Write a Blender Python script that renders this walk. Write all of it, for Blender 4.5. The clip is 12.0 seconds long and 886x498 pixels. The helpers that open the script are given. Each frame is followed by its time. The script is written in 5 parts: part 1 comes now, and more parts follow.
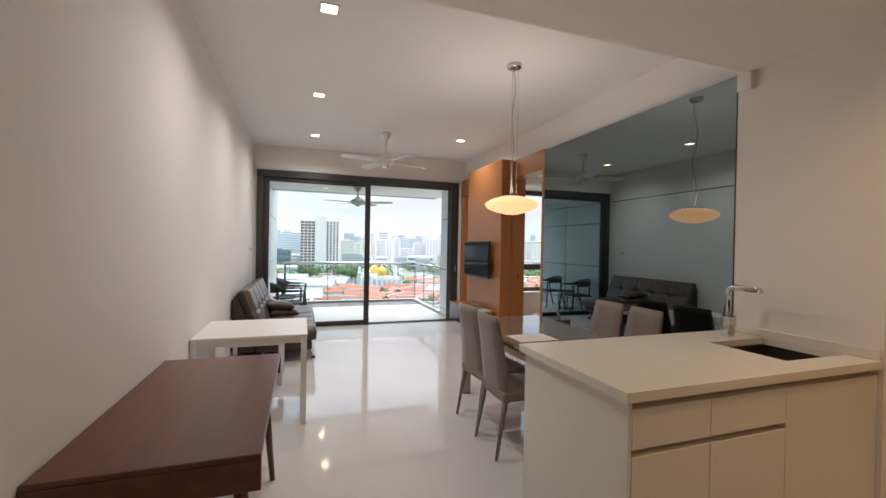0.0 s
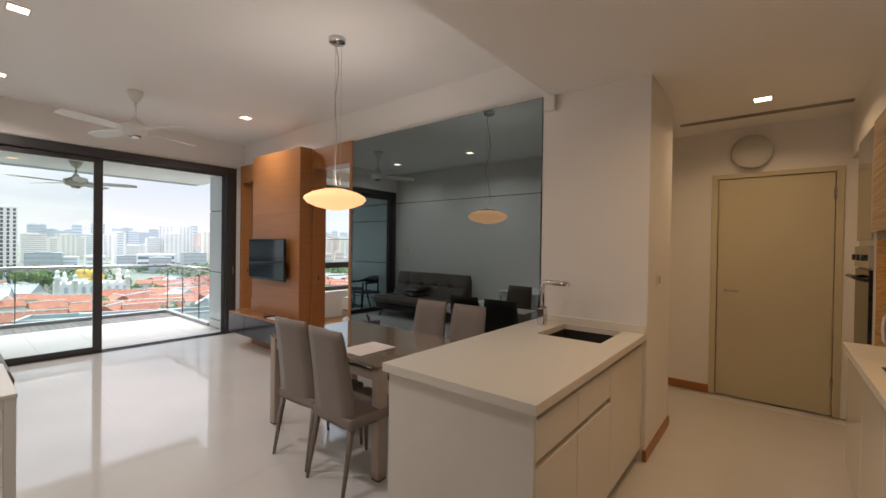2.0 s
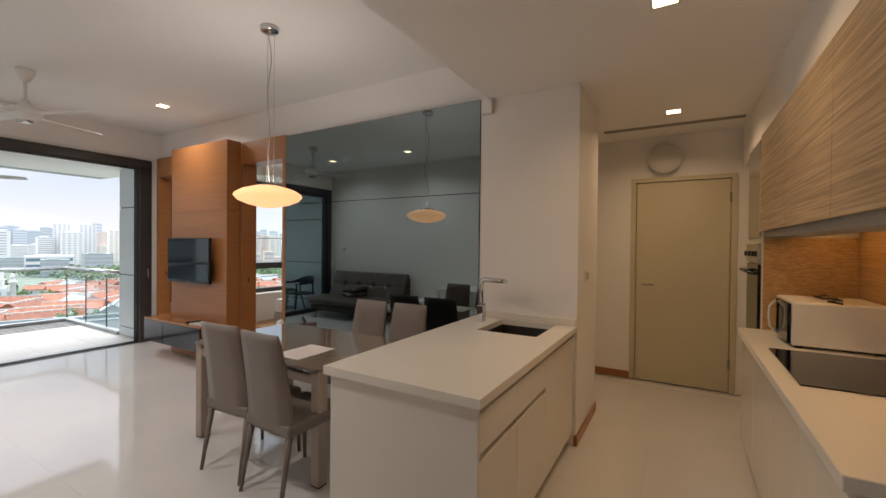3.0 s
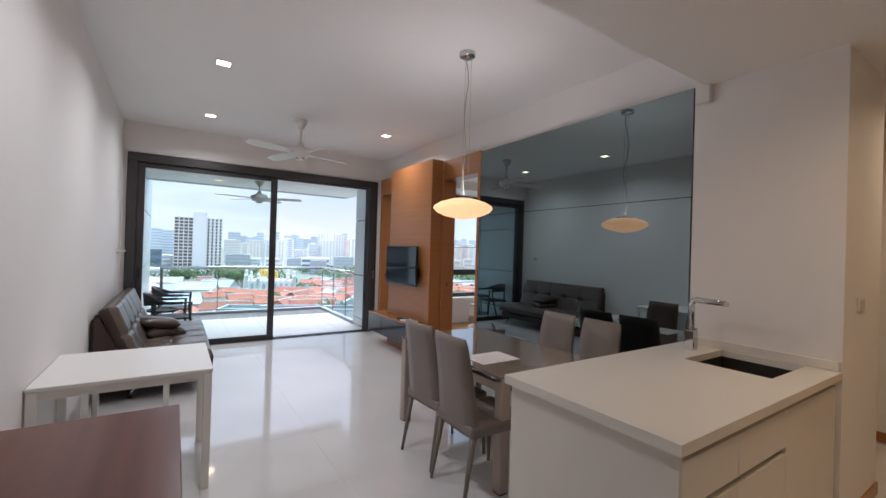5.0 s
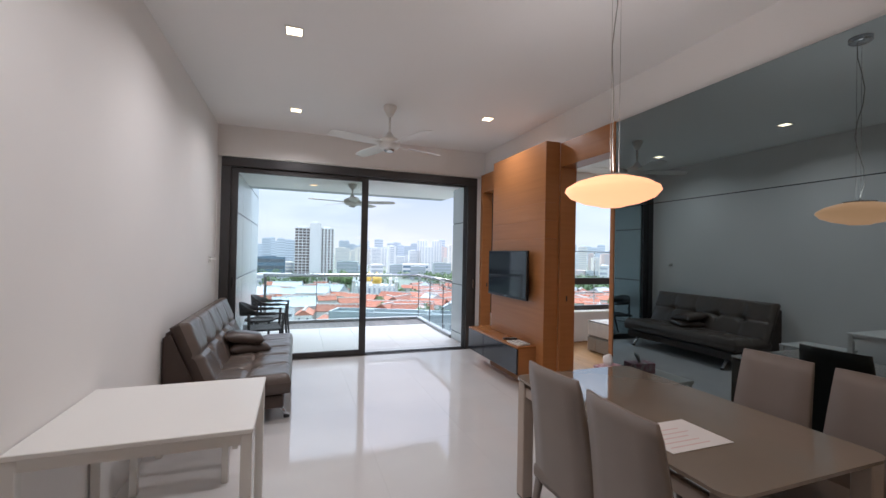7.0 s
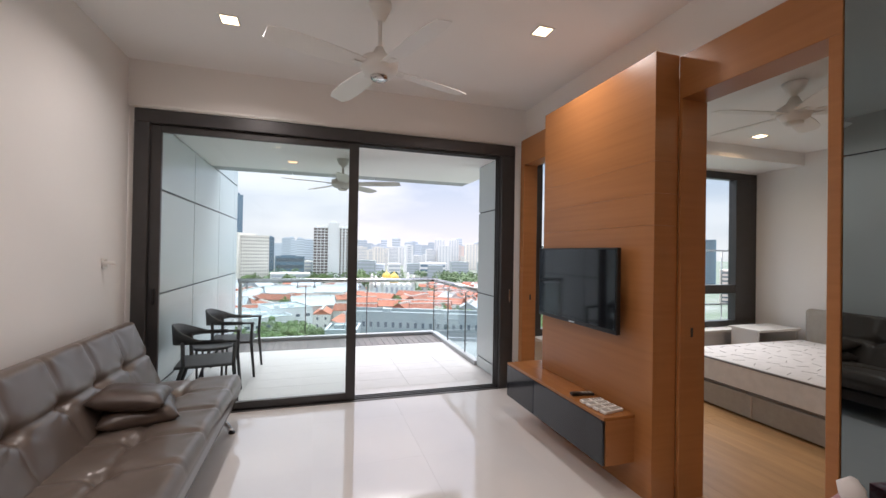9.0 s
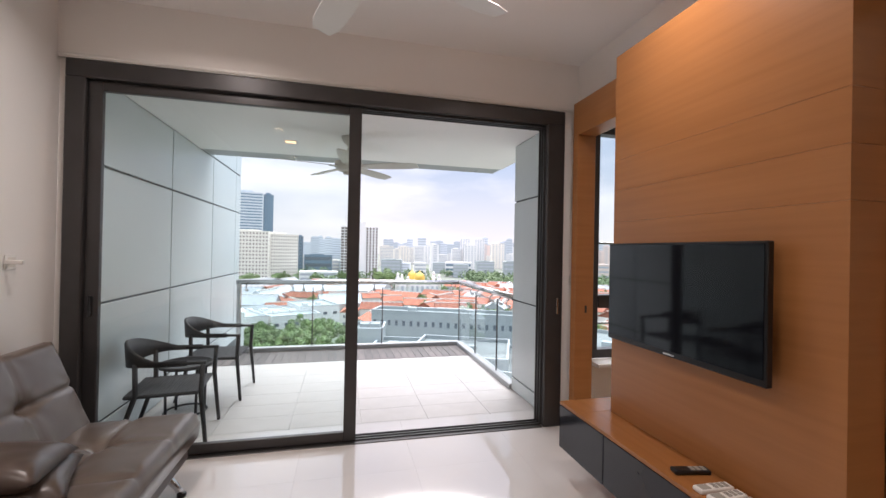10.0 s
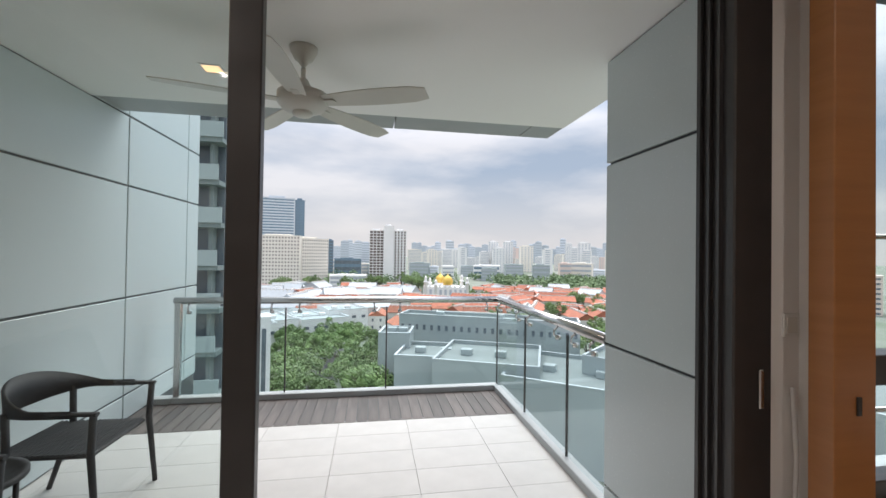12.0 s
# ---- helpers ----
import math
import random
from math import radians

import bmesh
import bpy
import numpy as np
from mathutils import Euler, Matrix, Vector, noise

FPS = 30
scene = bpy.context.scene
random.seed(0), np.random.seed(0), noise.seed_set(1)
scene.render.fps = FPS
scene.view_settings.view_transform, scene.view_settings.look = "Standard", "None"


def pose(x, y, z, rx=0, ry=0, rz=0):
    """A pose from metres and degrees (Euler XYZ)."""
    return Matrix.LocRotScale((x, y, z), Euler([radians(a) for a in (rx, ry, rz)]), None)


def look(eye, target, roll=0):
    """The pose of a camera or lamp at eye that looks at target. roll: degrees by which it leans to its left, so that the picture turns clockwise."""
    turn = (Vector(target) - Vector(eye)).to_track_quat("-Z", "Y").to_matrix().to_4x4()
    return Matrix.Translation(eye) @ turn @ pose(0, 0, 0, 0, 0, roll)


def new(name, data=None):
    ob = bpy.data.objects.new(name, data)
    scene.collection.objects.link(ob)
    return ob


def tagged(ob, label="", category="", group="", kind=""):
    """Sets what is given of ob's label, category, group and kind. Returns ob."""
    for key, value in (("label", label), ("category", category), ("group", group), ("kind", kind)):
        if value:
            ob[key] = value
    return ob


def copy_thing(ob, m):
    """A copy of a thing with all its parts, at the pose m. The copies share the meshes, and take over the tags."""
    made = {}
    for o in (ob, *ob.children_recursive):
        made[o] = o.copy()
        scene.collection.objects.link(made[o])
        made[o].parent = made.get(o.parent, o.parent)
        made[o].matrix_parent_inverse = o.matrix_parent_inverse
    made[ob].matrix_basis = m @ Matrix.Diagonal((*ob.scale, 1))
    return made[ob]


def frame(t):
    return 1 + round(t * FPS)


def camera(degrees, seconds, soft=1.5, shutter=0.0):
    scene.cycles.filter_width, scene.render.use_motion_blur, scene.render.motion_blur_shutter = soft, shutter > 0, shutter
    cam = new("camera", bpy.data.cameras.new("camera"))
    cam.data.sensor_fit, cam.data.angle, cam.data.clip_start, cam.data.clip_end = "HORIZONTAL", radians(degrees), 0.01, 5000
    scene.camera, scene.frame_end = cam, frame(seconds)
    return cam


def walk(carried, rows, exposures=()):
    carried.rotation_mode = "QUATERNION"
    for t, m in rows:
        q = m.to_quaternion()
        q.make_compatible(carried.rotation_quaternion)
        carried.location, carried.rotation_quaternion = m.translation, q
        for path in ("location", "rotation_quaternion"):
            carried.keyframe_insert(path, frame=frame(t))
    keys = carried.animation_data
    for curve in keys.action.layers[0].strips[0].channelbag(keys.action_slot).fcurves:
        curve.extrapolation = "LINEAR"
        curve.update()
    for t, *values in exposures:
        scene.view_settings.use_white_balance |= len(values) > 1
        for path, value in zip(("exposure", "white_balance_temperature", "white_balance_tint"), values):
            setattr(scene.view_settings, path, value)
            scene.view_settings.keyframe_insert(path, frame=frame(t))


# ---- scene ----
cam = camera(94.6, 12.0)
METRES, EYE, TILT, LEAN, TURN = 6.8, 1.53, 0.0, 0.0, -19.1
ROWS = [
    (0.0, 0.0008, -0.003, -0.0055, 0.05, -0.40, -1.04),
    (0.5, -0.0176, 0.0250, -0.004, -5.44, -0.54, -1.0),
    (1.0, -0.0304, 0.0469, -0.0033, -12.79, -0.60, -0.99),
    (1.5, -0.0425, 0.0628, -0.0025, -21.94, -0.56, -0.88),
    (2.0, -0.0553, 0.0717, -0.0012, -31.84, -0.50, -0.83),
    (2.5, -0.0598, 0.0734, -0.0010, -40.92, -0.62, -0.59),
    (4.5, -0.0559, 0.0742, -0.001, -27.27, 0.15, -1.29),
    (5.0, -0.0514, 0.0751, -0.0002, -14.09, 0.23, -1.72),
    (5.5, -0.0452, 0.0808, 0.0002, -5.08, 0.18, -1.87),
    (6.0, -0.0438, 0.1119, -0.0019, -1.32, 0.14, -1.55),
    (6.5, -0.0473, 0.1654, -0.0005, -0.57, 0.46, -1.19),
    (7.0, -0.046, 0.2286, -0.001, -0.62, 0.69, -1.15),
    (9.0, -0.0539, 0.5132, -0.0003, 1.79, 0.49, -0.95),
    (9.5, -0.0541, 0.5875, -0.0011, 3.69, 0.39, -1.16),
    (10.0, -0.0613, 0.663, -0.0025, 5.38, 0.31, -1.12),
    (10.5, -0.0639, 0.7411, -0.002, 6.94, 0.28, -1.07),
    (11.0, -0.0739, 0.8164, -0.0031, 7.99, 0.34, -0.89),
    (11.5, -0.0828, 0.8904, -0.0036, 8.75, 0.53, -0.76),
    (12.0, -0.0936, 0.962, -0.0021, 9.3, 0.69, -0.82),
]
walk(cam, [(t, pose(0, 0, EYE, TILT, LEAN, TURN) @ pose(METRES * x, METRES * y, METRES * z, 90 + pitch, roll, yaw)) for t, x, y, z, yaw, pitch, roll in ROWS],
     exposures=[(0.0, 0.90, 6250, 12), (1.5, 0.88, 6350, 12), (2.5, 0.76, 6500, 11), (4.4, 0.98, 5650, 10), (5.1, 0.78, 5600, 12), (7.0, 0.73, 5750, 13), (9.0, 0.75, 6300, 16), (10.5, 0.80, 6450, 19), (12.0, 0.31, 6450, 11)])

# ---- world, sun, large lights ----
world = bpy.data.worlds.new("sky_world")
scene.world = world
world.use_nodes = True
wn, wl = world.node_tree.nodes, world.node_tree.links
bg = wn["Background"]
sky = wn.new("ShaderNodeTexSky")
sky.sky_type, sky.sun_disc = "NISHITA", False
sky.sun_elevation, sky.sun_rotation = radians(58), radians(14)
coord = wn.new("ShaderNodeTexCoord")
mapping = wn.new("ShaderNodeMapping")
mapping.inputs["Scale"].default_value = (1.0, 1.0, 3.6)
mapping.inputs["Location"].default_value = (0.35, 0.1, 0.25)
cloud = wn.new("ShaderNodeTexNoise")
cloud.inputs["Scale"].default_value, cloud.inputs["Detail"].default_value = 2.1, 8
cloud.inputs["Roughness"].default_value = 0.5
ramp = wn.new("ShaderNodeValToRGB")
ramp.color_ramp.elements[0].position, ramp.color_ramp.elements[0].color = 0.40, (3.3, 3.95, 4.9, 1)
ramp.color_ramp.elements[1].position, ramp.color_ramp.elements[1].color = 0.62, (7.0, 6.95, 7.15, 1)
mix = wn.new("ShaderNodeMixRGB")
mix.inputs[0].default_value = 0.9
wl.new(coord.outputs["Generated"], mapping.inputs[0])
wl.new(mapping.outputs[0], cloud.inputs["Vector"])
wl.new(cloud.outputs["Fac"], ramp.inputs[0])
wl.new(sky.outputs[0], mix.inputs[1])
wl.new(ramp.outputs[0], mix.inputs[2])
# an overcast sky is about three times as bright overhead as near the horizon
split = wn.new("ShaderNodeSeparateXYZ")
climb = wn.new("ShaderNodeMapRange")
climb.inputs[1].default_value, climb.inputs[2].default_value = 0.25, 0.9
climb.inputs[3].default_value, climb.inputs[4].default_value = 0.88, 3.1
wl.new(coord.outputs["Generated"], split.inputs[0])
wl.new(split.outputs[2], climb.inputs[0])
up_mul = wn.new("ShaderNodeVectorMath")
up_mul.operation = "SCALE"
# pale warm haze low over the horizon
haze = wn.new("ShaderNodeMapRange")
haze.inputs[1].default_value, haze.inputs[2].default_value = 0.0, 0.2
haze.inputs[3].default_value, haze.inputs[4].default_value = 0.8, 0.0
wl.new(split.outputs[2], haze.inputs[0])
hazy = wn.new("ShaderNodeMixRGB")
hazy.inputs[2].default_value = (6.5, 6.2, 6.05, 1)
wl.new(haze.outputs[0], hazy.inputs[0])
wl.new(mix.outputs[0], hazy.inputs[1])
wl.new(hazy.outputs[0], up_mul.inputs[0])
wl.new(climb.outputs[0], up_mul.inputs["Scale"])
wl.new(up_mul.outputs[0], bg.inputs[0])
bg.inputs[1].default_value = 0.115

sun_data = bpy.data.lights.new("sun", "SUN")
sun_data.energy, sun_data.angle, sun_data.color = 3.0, radians(55), (1.0, 0.96, 0.9)
sun_ob = new("sun", sun_data)
sun_ob.matrix_world = look((25, 100, 165), (0, 0, 0))


def lamp(name, x, y, z, watts, size, colour, spread=150):
    d = bpy.data.lights.new(name, "AREA")
    d.energy, d.size, d.color, d.spread = watts, size, colour, radians(spread)
    o = new(name, d)
    o.matrix_world = pose(x, y, z)
    return o


WARM, SOFT = (1.0, 0.68, 0.38), (1.0, 0.92, 0.84)

# ---- materials ----


def mat(name, colour, rough=0.5, metal=0.0, vary=0.06, scale=4.0, bump=0.0, bump_scale=60.0, colour2=None, stretch=(1, 1, 1), spec=0.5, coat=0.0, per_object=0.0, detail=4.0):
    """A surface with variation at two scales and a fine relief."""
    m = bpy.data.materials.new(name)
    m.use_nodes = True
    n, l = m.node_tree.nodes, m.node_tree.links
    b = n["Principled BSDF"]
    b.inputs["Roughness"].default_value, b.inputs["Metallic"].default_value = rough, metal
    b.inputs["Specular IOR Level"].default_value = spec
    b.inputs["Coat Weight"].default_value, b.inputs["Coat Roughness"].default_value = coat, 0.05
    tc = n.new("ShaderNodeTexCoord")
    mp = n.new("ShaderNodeMapping")
    mp.inputs["Scale"].default_value = stretch
    l.new(tc.outputs["Object"], mp.inputs[0])
    big = n.new("ShaderNodeTexNoise")
    big.inputs["Scale"].default_value, big.inputs["Detail"].default_value = scale, detail
    l.new(mp.outputs[0], big.inputs["Vector"])
    c1 = Vector(colour)
    c2 = Vector(colour2) if colour2 else c1 * (1 - 2 * vary)
    rp = n.new("ShaderNodeValToRGB")
    rp.color_ramp.elements[0].position, rp.color_ramp.elements[1].position = 0.3, 0.7
    rp.color_ramp.elements[0].color, rp.color_ramp.elements[1].color = (*c2, 1), (*c1, 1)
    l.new(big.outputs["Fac"], rp.inputs[0])
    out = rp.outputs[0]
    if per_object:
        info = n.new("ShaderNodeObjectInfo")
        hsv = n.new("ShaderNodeHueSaturation")
        mr = n.new("ShaderNodeMapRange")
        mr.inputs[3].default_value, mr.inputs[4].default_value = 1 - per_object, 1 + per_object
        l.new(info.outputs["Random"], mr.inputs[0])
        l.new(mr.outputs[0], hsv.inputs["Value"])
        l.new(out, hsv.inputs["Color"])
        out = hsv.outputs[0]
    l.new(out, b.inputs["Base Color"])
    fine = n.new("ShaderNodeTexNoise")
    fine.inputs["Scale"].default_value, fine.inputs["Detail"].default_value = bump_scale, 3
    l.new(mp.outputs[0], fine.inputs["Vector"])
    rr = n.new("ShaderNodeMapRange")
    rr.inputs[3].default_value, rr.inputs[4].default_value = max(rough - 0.012, 0.0), min(rough + 0.012, 1)
    l.new(fine.outputs["Fac"], rr.inputs[0])
    l.new(rr.outputs[0], b.inputs["Roughness"])
    if bump:
        bp = n.new("ShaderNodeBump")
        bp.inputs["Strength"].default_value, bp.inputs["Distance"].default_value = bump, 0.004
        l.new(fine.outputs["Fac"], bp.inputs["Height"])
        l.new(bp.outputs[0], b.inputs["Normal"])
    return m


def glass_mat(name, tint, rough=0.0, through_part=0.9):
    m = bpy.data.materials.new(name)
    m.use_nodes = True
    n, l = m.node_tree.nodes, m.node_tree.links
    n.remove(n["Principled BSDF"])
    tr, gl, mx = n.new("ShaderNodeBsdfTransparent"), n.new("ShaderNodeBsdfGlossy"), n.new("ShaderNodeMixShader")
    lw, pw, fr = n.new("ShaderNodeLayerWeight"), n.new("ShaderNodeMath"), n.new("ShaderNodeMath")
    lw.inputs[0].default_value = 0.5
    pw.operation, fr.operation = "POWER", "MULTIPLY_ADD"
    pw.inputs[1].default_value = 5.0
    fr.inputs[1].default_value, fr.inputs[2].default_value = 0.7, 0.035
    l.new(lw.outputs["Facing"], pw.inputs[0]), l.new(pw.outputs[0], fr.inputs[0])
    tr.inputs[0].default_value = (*tint, 1)
    gl.inputs["Roughness"].default_value = rough
    l.new(fr.outputs[0], mx.inputs[0]), l.new(tr.outputs[0], mx.inputs[1]), l.new(gl.outputs[0], mx.inputs[2])
    l.new(mx.outputs[0], n["Material Output"].inputs[0])
    return m


def glow(name, colour, strength):
    m = bpy.data.materials.new(name)
    m.use_nodes = True
    b = m.node_tree.nodes["Principled BSDF"]
    b.inputs["Base Color"].default_value = (*colour, 1)
    b.inputs["Emission Color"].default_value = (*colour, 1)
    b.inputs["Emission Strength"].default_value = strength
    return m


M_WALL = mat("white_wall_paint", (0.86, 0.83, 0.80), 0.7, vary=0.015, scale=1.2, bump=0.08, bump_scale=180)
M_CEIL = mat("white_ceiling_paint", (0.90, 0.88, 0.86), 0.8, vary=0.012, scale=0.8, bump=0.05, bump_scale=150)
M_FLOOR = mat("cream_polished_tile", (0.72, 0.70, 0.685), 0.065, vary=0.02, scale=2.0, bump_scale=30, spec=0.85, per_object=0.012)
M_GROUT = mat("pale_grout", (0.68, 0.66, 0.64), 0.6, vary=0.05)
M_WOOD = mat("honey_teak_veneer", (0.40, 0.168, 0.056), 0.32, vary=0.05, scale=2.2, colour2=(0.355, 0.143, 0.046), stretch=(1, 0.5, 14), bump=0.05, bump_scale=40)
M_WOODH = mat("honey_teak_veneer_flat", (0.38, 0.155, 0.048), 0.22, vary=0.05, scale=3.0, colour2=(0.31, 0.122, 0.036), stretch=(5, 0.35, 5), bump=0.04, bump_scale=40)
M_WALNUT = mat("dark_walnut", (0.150, 0.050, 0.028), 0.28, vary=0.1, scale=2.0, colour2=(0.095, 0.030, 0.017), stretch=(8, 0.35, 8), bump=0.04, bump_scale=50)
M_WHITE = mat("white_lacquer", (0.80, 0.78, 0.74), 0.35, vary=0.01, scale=2)
M_CAB = mat("gloss_white_laminate", (0.78, 0.74, 0.67), 0.16, vary=0.012, scale=1.5)
M_STONE = mat("cream_solid_surface", (0.80, 0.76, 0.68), 0.30, vary=0.004, scale=1.5, bump_scale=4)
M_FRAME = mat("dark_bronze_aluminium", (0.070, 0.066, 0.066), 0.38, metal=0.5, vary=0.06, scale=8)
M_BLACK = mat("black_plastic", (0.012, 0.012, 0.014), 0.28, vary=0.1)
M_SCREEN = mat("black_screen", (0.006, 0.007, 0.010), 0.06, vary=0.02)
M_DARKGLOSS = mat("black_gloss_laminate", (0.022, 0.024, 0.032), 0.1, vary=0.05)
M_LEATHER = mat("taupe_leatherette", (0.14, 0.110, 0.092), 0.30, vary=0.08, scale=5, bump_scale=30)
# brown leather, darkened further to paint in shade away from the window
M_SHELL = mat("shade_darkened_brown_leatherette", (0.050, 0.030, 0.022), 0.42, vary=0.08, scale=5, bump=0.1, bump_scale=90)
M_CUSHION = mat("brown_leatherette", (0.085, 0.060, 0.048), 0.32, vary=0.06, scale=5, bump_scale=30)
M_CHAIR = mat("taupe_chair_leather", (0.215, 0.175, 0.15), 0.42, vary=0.04, scale=6, bump_scale=30)
M_TABLEGLASS = mat("taupe_back_painted_glass", (0.27, 0.215, 0.165), 0.05, vary=0.02, spec=0.8, coat=0.6)
M_TAUPE = mat("taupe_lacquered_wood", (0.42, 0.34, 0.28), 0.4, vary=0.03)
M_STEEL = mat("brushed_steel", (0.62, 0.61, 0.6), 0.22, metal=1.0, vary=0.03, scale=20)
M_CHROME = mat("chrome", (0.66, 0.66, 0.68), 0.08, metal=1.0, vary=0.01)
M_MIRROR = mat("grey_tinted_mirror", (0.225, 0.272, 0.287), 0.012, metal=1.0, vary=0.01, scale=1)
M_GLASS = glass_mat("clear_glass", (0.945, 0.985, 0.978))
M_RAILGLASS = glass_mat("green_glass", (0.93, 0.972, 0.968))
M_CLAD = mat("grey_blue_aluminium_panel", (0.57, 0.625, 0.635), 0.27, vary=0.02, scale=1.2, bump_scale=90, spec=0.5)
M_KERB = mat("grey_kerb_metal", (0.36, 0.375, 0.38), 0.45, vary=0.05, scale=3)
M_JOINT = mat("dark_joint", (0.10, 0.11, 0.115), 0.8, vary=0.1)
M_BTILE = mat("pale_balcony_tile", (0.51, 0.497, 0.482), 0.5, vary=0.04, scale=6, bump=0.08, bump_scale=120, per_object=0.02)
M_DECK = mat("weathered_timber_deck", (0.11, 0.088, 0.080), 0.5, vary=0.2, scale=3, colour2=(0.045, 0.036, 0.033), stretch=(5, 0.6, 5), bump=0.4, bump_scale=60, per_object=0.35)
M_FANWHITE = mat("white_enamel", (0.80, 0.78, 0.74), 0.3, vary=0.01)
M_FANCREAM = mat("cream_enamel", (0.62, 0.60, 0.55), 0.4, vary=0.03)
M_WICKER = mat("dark_grey_wicker", (0.045, 0.045, 0.05), 0.6, vary=0.2, scale=60, bump=0.6, bump_scale=200)
wkn, wkl = M_WICKER.node_tree.nodes, M_WICKER.node_tree.links
weave = wkn.new("ShaderNodeTexChecker")
weave.inputs["Scale"].default_value = 75
wkl.new([n for n in wkn if n.type == "MAPPING"][0].outputs[0], weave.inputs["Vector"])
wbump = [n for n in wkn if n.type == "BUMP"][0]
wbump.inputs["Distance"].default_value = 0.006
wkl.new(weave.outputs["Fac"], wbump.inputs["Height"])
M_PAPER = mat("white_paper", (0.82, 0.79, 0.77), 0.8, vary=0.01)
M_SINK = mat("dark_sink_steel", (0.05, 0.046, 0.042), 0.4, metal=0.3, vary=0.05)
M_DOOR = mat("cream_door_paint", (0.62, 0.55, 0.39), 0.45, vary=0.015, scale=2)
M_ZEBRA = mat("zebrano_laminate", (0.56, 0.42, 0.27), 0.45, scale=6, colour2=(0.27, 0.185, 0.11), stretch=(0.35, 4, 16), bump=0.25, bump_scale=20, detail=6)
M_OAK = mat("oak_floor_plank", (0.46, 0.27, 0.12), 0.35, scale=4, colour2=(0.36, 0.20, 0.085), stretch=(5, 0.5, 5), per_object=0.08)
M_MATTRESS = mat("quilted_mattress_fabric", (0.74, 0.72, 0.70), 0.9, vary=0.05, scale=14, bump=0.6, bump_scale=26)
M_GREYFAB = mat("grey_beige_upholstery", (0.36, 0.33, 0.29), 0.8, vary=0.05, scale=20)
M_GLOBE = glow("warm_glowing_glass", (1.0, 0.49, 0.225), 0.72)
M_DIMDIFF = glow("dim_warm_diffuser", (1.0, 0.62, 0.33), 1.1)
M_DIFF = glow("downlight_diffuser", (1.0, 0.74, 0.44), 5)
M_LED = glow("warm_led_strip", (1.0, 0.50, 0.14), 3.2)

# ---- mesh helpers ----


def box(bm, x0, y0, z0, x1, y1, z1, bevel=0.0, seg=1, m=None):
    r = bmesh.ops.create_cube(bm, size=1)
    vs = r["verts"]
    bmesh.ops.scale(bm, vec=(abs(x1 - x0), abs(y1 - y0), abs(z1 - z0)), verts=vs)
    bmesh.ops.translate(bm, vec=((x0 + x1) / 2, (y0 + y1) / 2, (z0 + z1) / 2), verts=vs)
    if bevel:
        es = list({e for v in vs for e in v.link_edges})
        r = bmesh.ops.bevel(bm, geom=es, offset=bevel, segments=seg, affect="EDGES", profile=0.5)
        vs = list({v for f in r["faces"] for v in f.verts} | {v for v in vs if v.is_valid})
    if m is not None:
        bmesh.ops.transform(bm, matrix=m, verts=vs)
    return vs


def tube(bm, points, radius, sides=10, flat=1.0, cap=True):
    """A round bar along points; radius may be a list."""
    pts = [Vector(p) for p in points]
    rad = radius if isinstance(radius, (list, tuple)) else [radius] * len(pts)
    rings = []
    up = Vector((0, 0, 1))
    d0 = (pts[1] - pts[0]).normalized()
    side = d0.cross(up)
    if side.length < 0.05:
        side = d0.cross(Vector((0, 1, 0)))
    side.normalize()
    for i, p in enumerate(pts):
        d = (pts[min(i + 1, len(pts) - 1)] - pts[max(i - 1, 0)]).normalized()
        side = (side - d * side.dot(d)).normalized()
        o = d.cross(side)
        rings.append([bm.verts.new(p + (side * math.cos(2 * math.pi * k / sides) + o * math.sin(2 * math.pi * k / sides) * flat) * rad[i]) for k in range(sides)])
    for a, b in zip(rings, rings[1:]):
        for k in range(sides):
            f = bm.faces.new((a[k], a[(k + 1) % sides], b[(k + 1) % sides], b[k]))
            f.smooth = True
    if cap:
        bm.faces.new(rings[0][::-1]), bm.faces.new(rings[-1])
    return rings


def lathe(bm, profile, sides=40, cx=0.0, cy=0.0):
    """A turned body from (radius, z) pairs."""
    rings = []
    for r, z in profile:
        if r < 1e-5:
            rings.append([bm.verts.new((cx, cy, z))])
        else:
            rings.append([bm.verts.new((cx + r * math.cos(2 * math.pi * k / sides), cy + r * math.sin(2 * math.pi * k / sides), z)) for k in range(sides)])
    for a, b in zip(rings, rings[1:]):
        for k in range(sides):
            j = (k + 1) % sides
            vs = [a[k % len(a)], a[j % len(a)], b[j % len(b)], b[k % len(b)]]
            vs = list(dict.fromkeys(vs))
            if len(vs) > 2:
                f = bm.faces.new(vs)
                f.smooth = True


def mesh_of(name, bm, material):
    bmesh.ops.recalc_face_normals(bm, faces=bm.faces)
    me = bpy.data.meshes.new(name)
    bm.to_mesh(me)
    bm.free()
    me.materials.append(material)
    return me


def part(name, bm, material, parent=None, label=""):
    o = new(name, mesh_of(name, bm, material))
    if parent is not None:
        o.parent = parent
    if label:
        tagged(o, label)
    return o


def thing(name, label, category, x=0, y=0, z=0, rz=0, group="", kind=""):
    o = new(name)
    o.matrix_basis = pose(x, y, z, 0, 0, rz)
    return tagged(o, label, category, group, kind)


def bpart(name, dims, material, parent=None, bevel=0.0, label="", seg=1):
    bm = bmesh.new()
    box(bm, *dims, bevel=bevel, seg=seg)
    return part(name, bm, material, parent, label)


def setting(name, boxes, material, label, bevel=0.0):
    bm = bmesh.new()
    for b in boxes:
        box(bm, *b, bevel=bevel)
    return tagged(part(name, bm, material), label, name.split("_")[0], kind="structure")


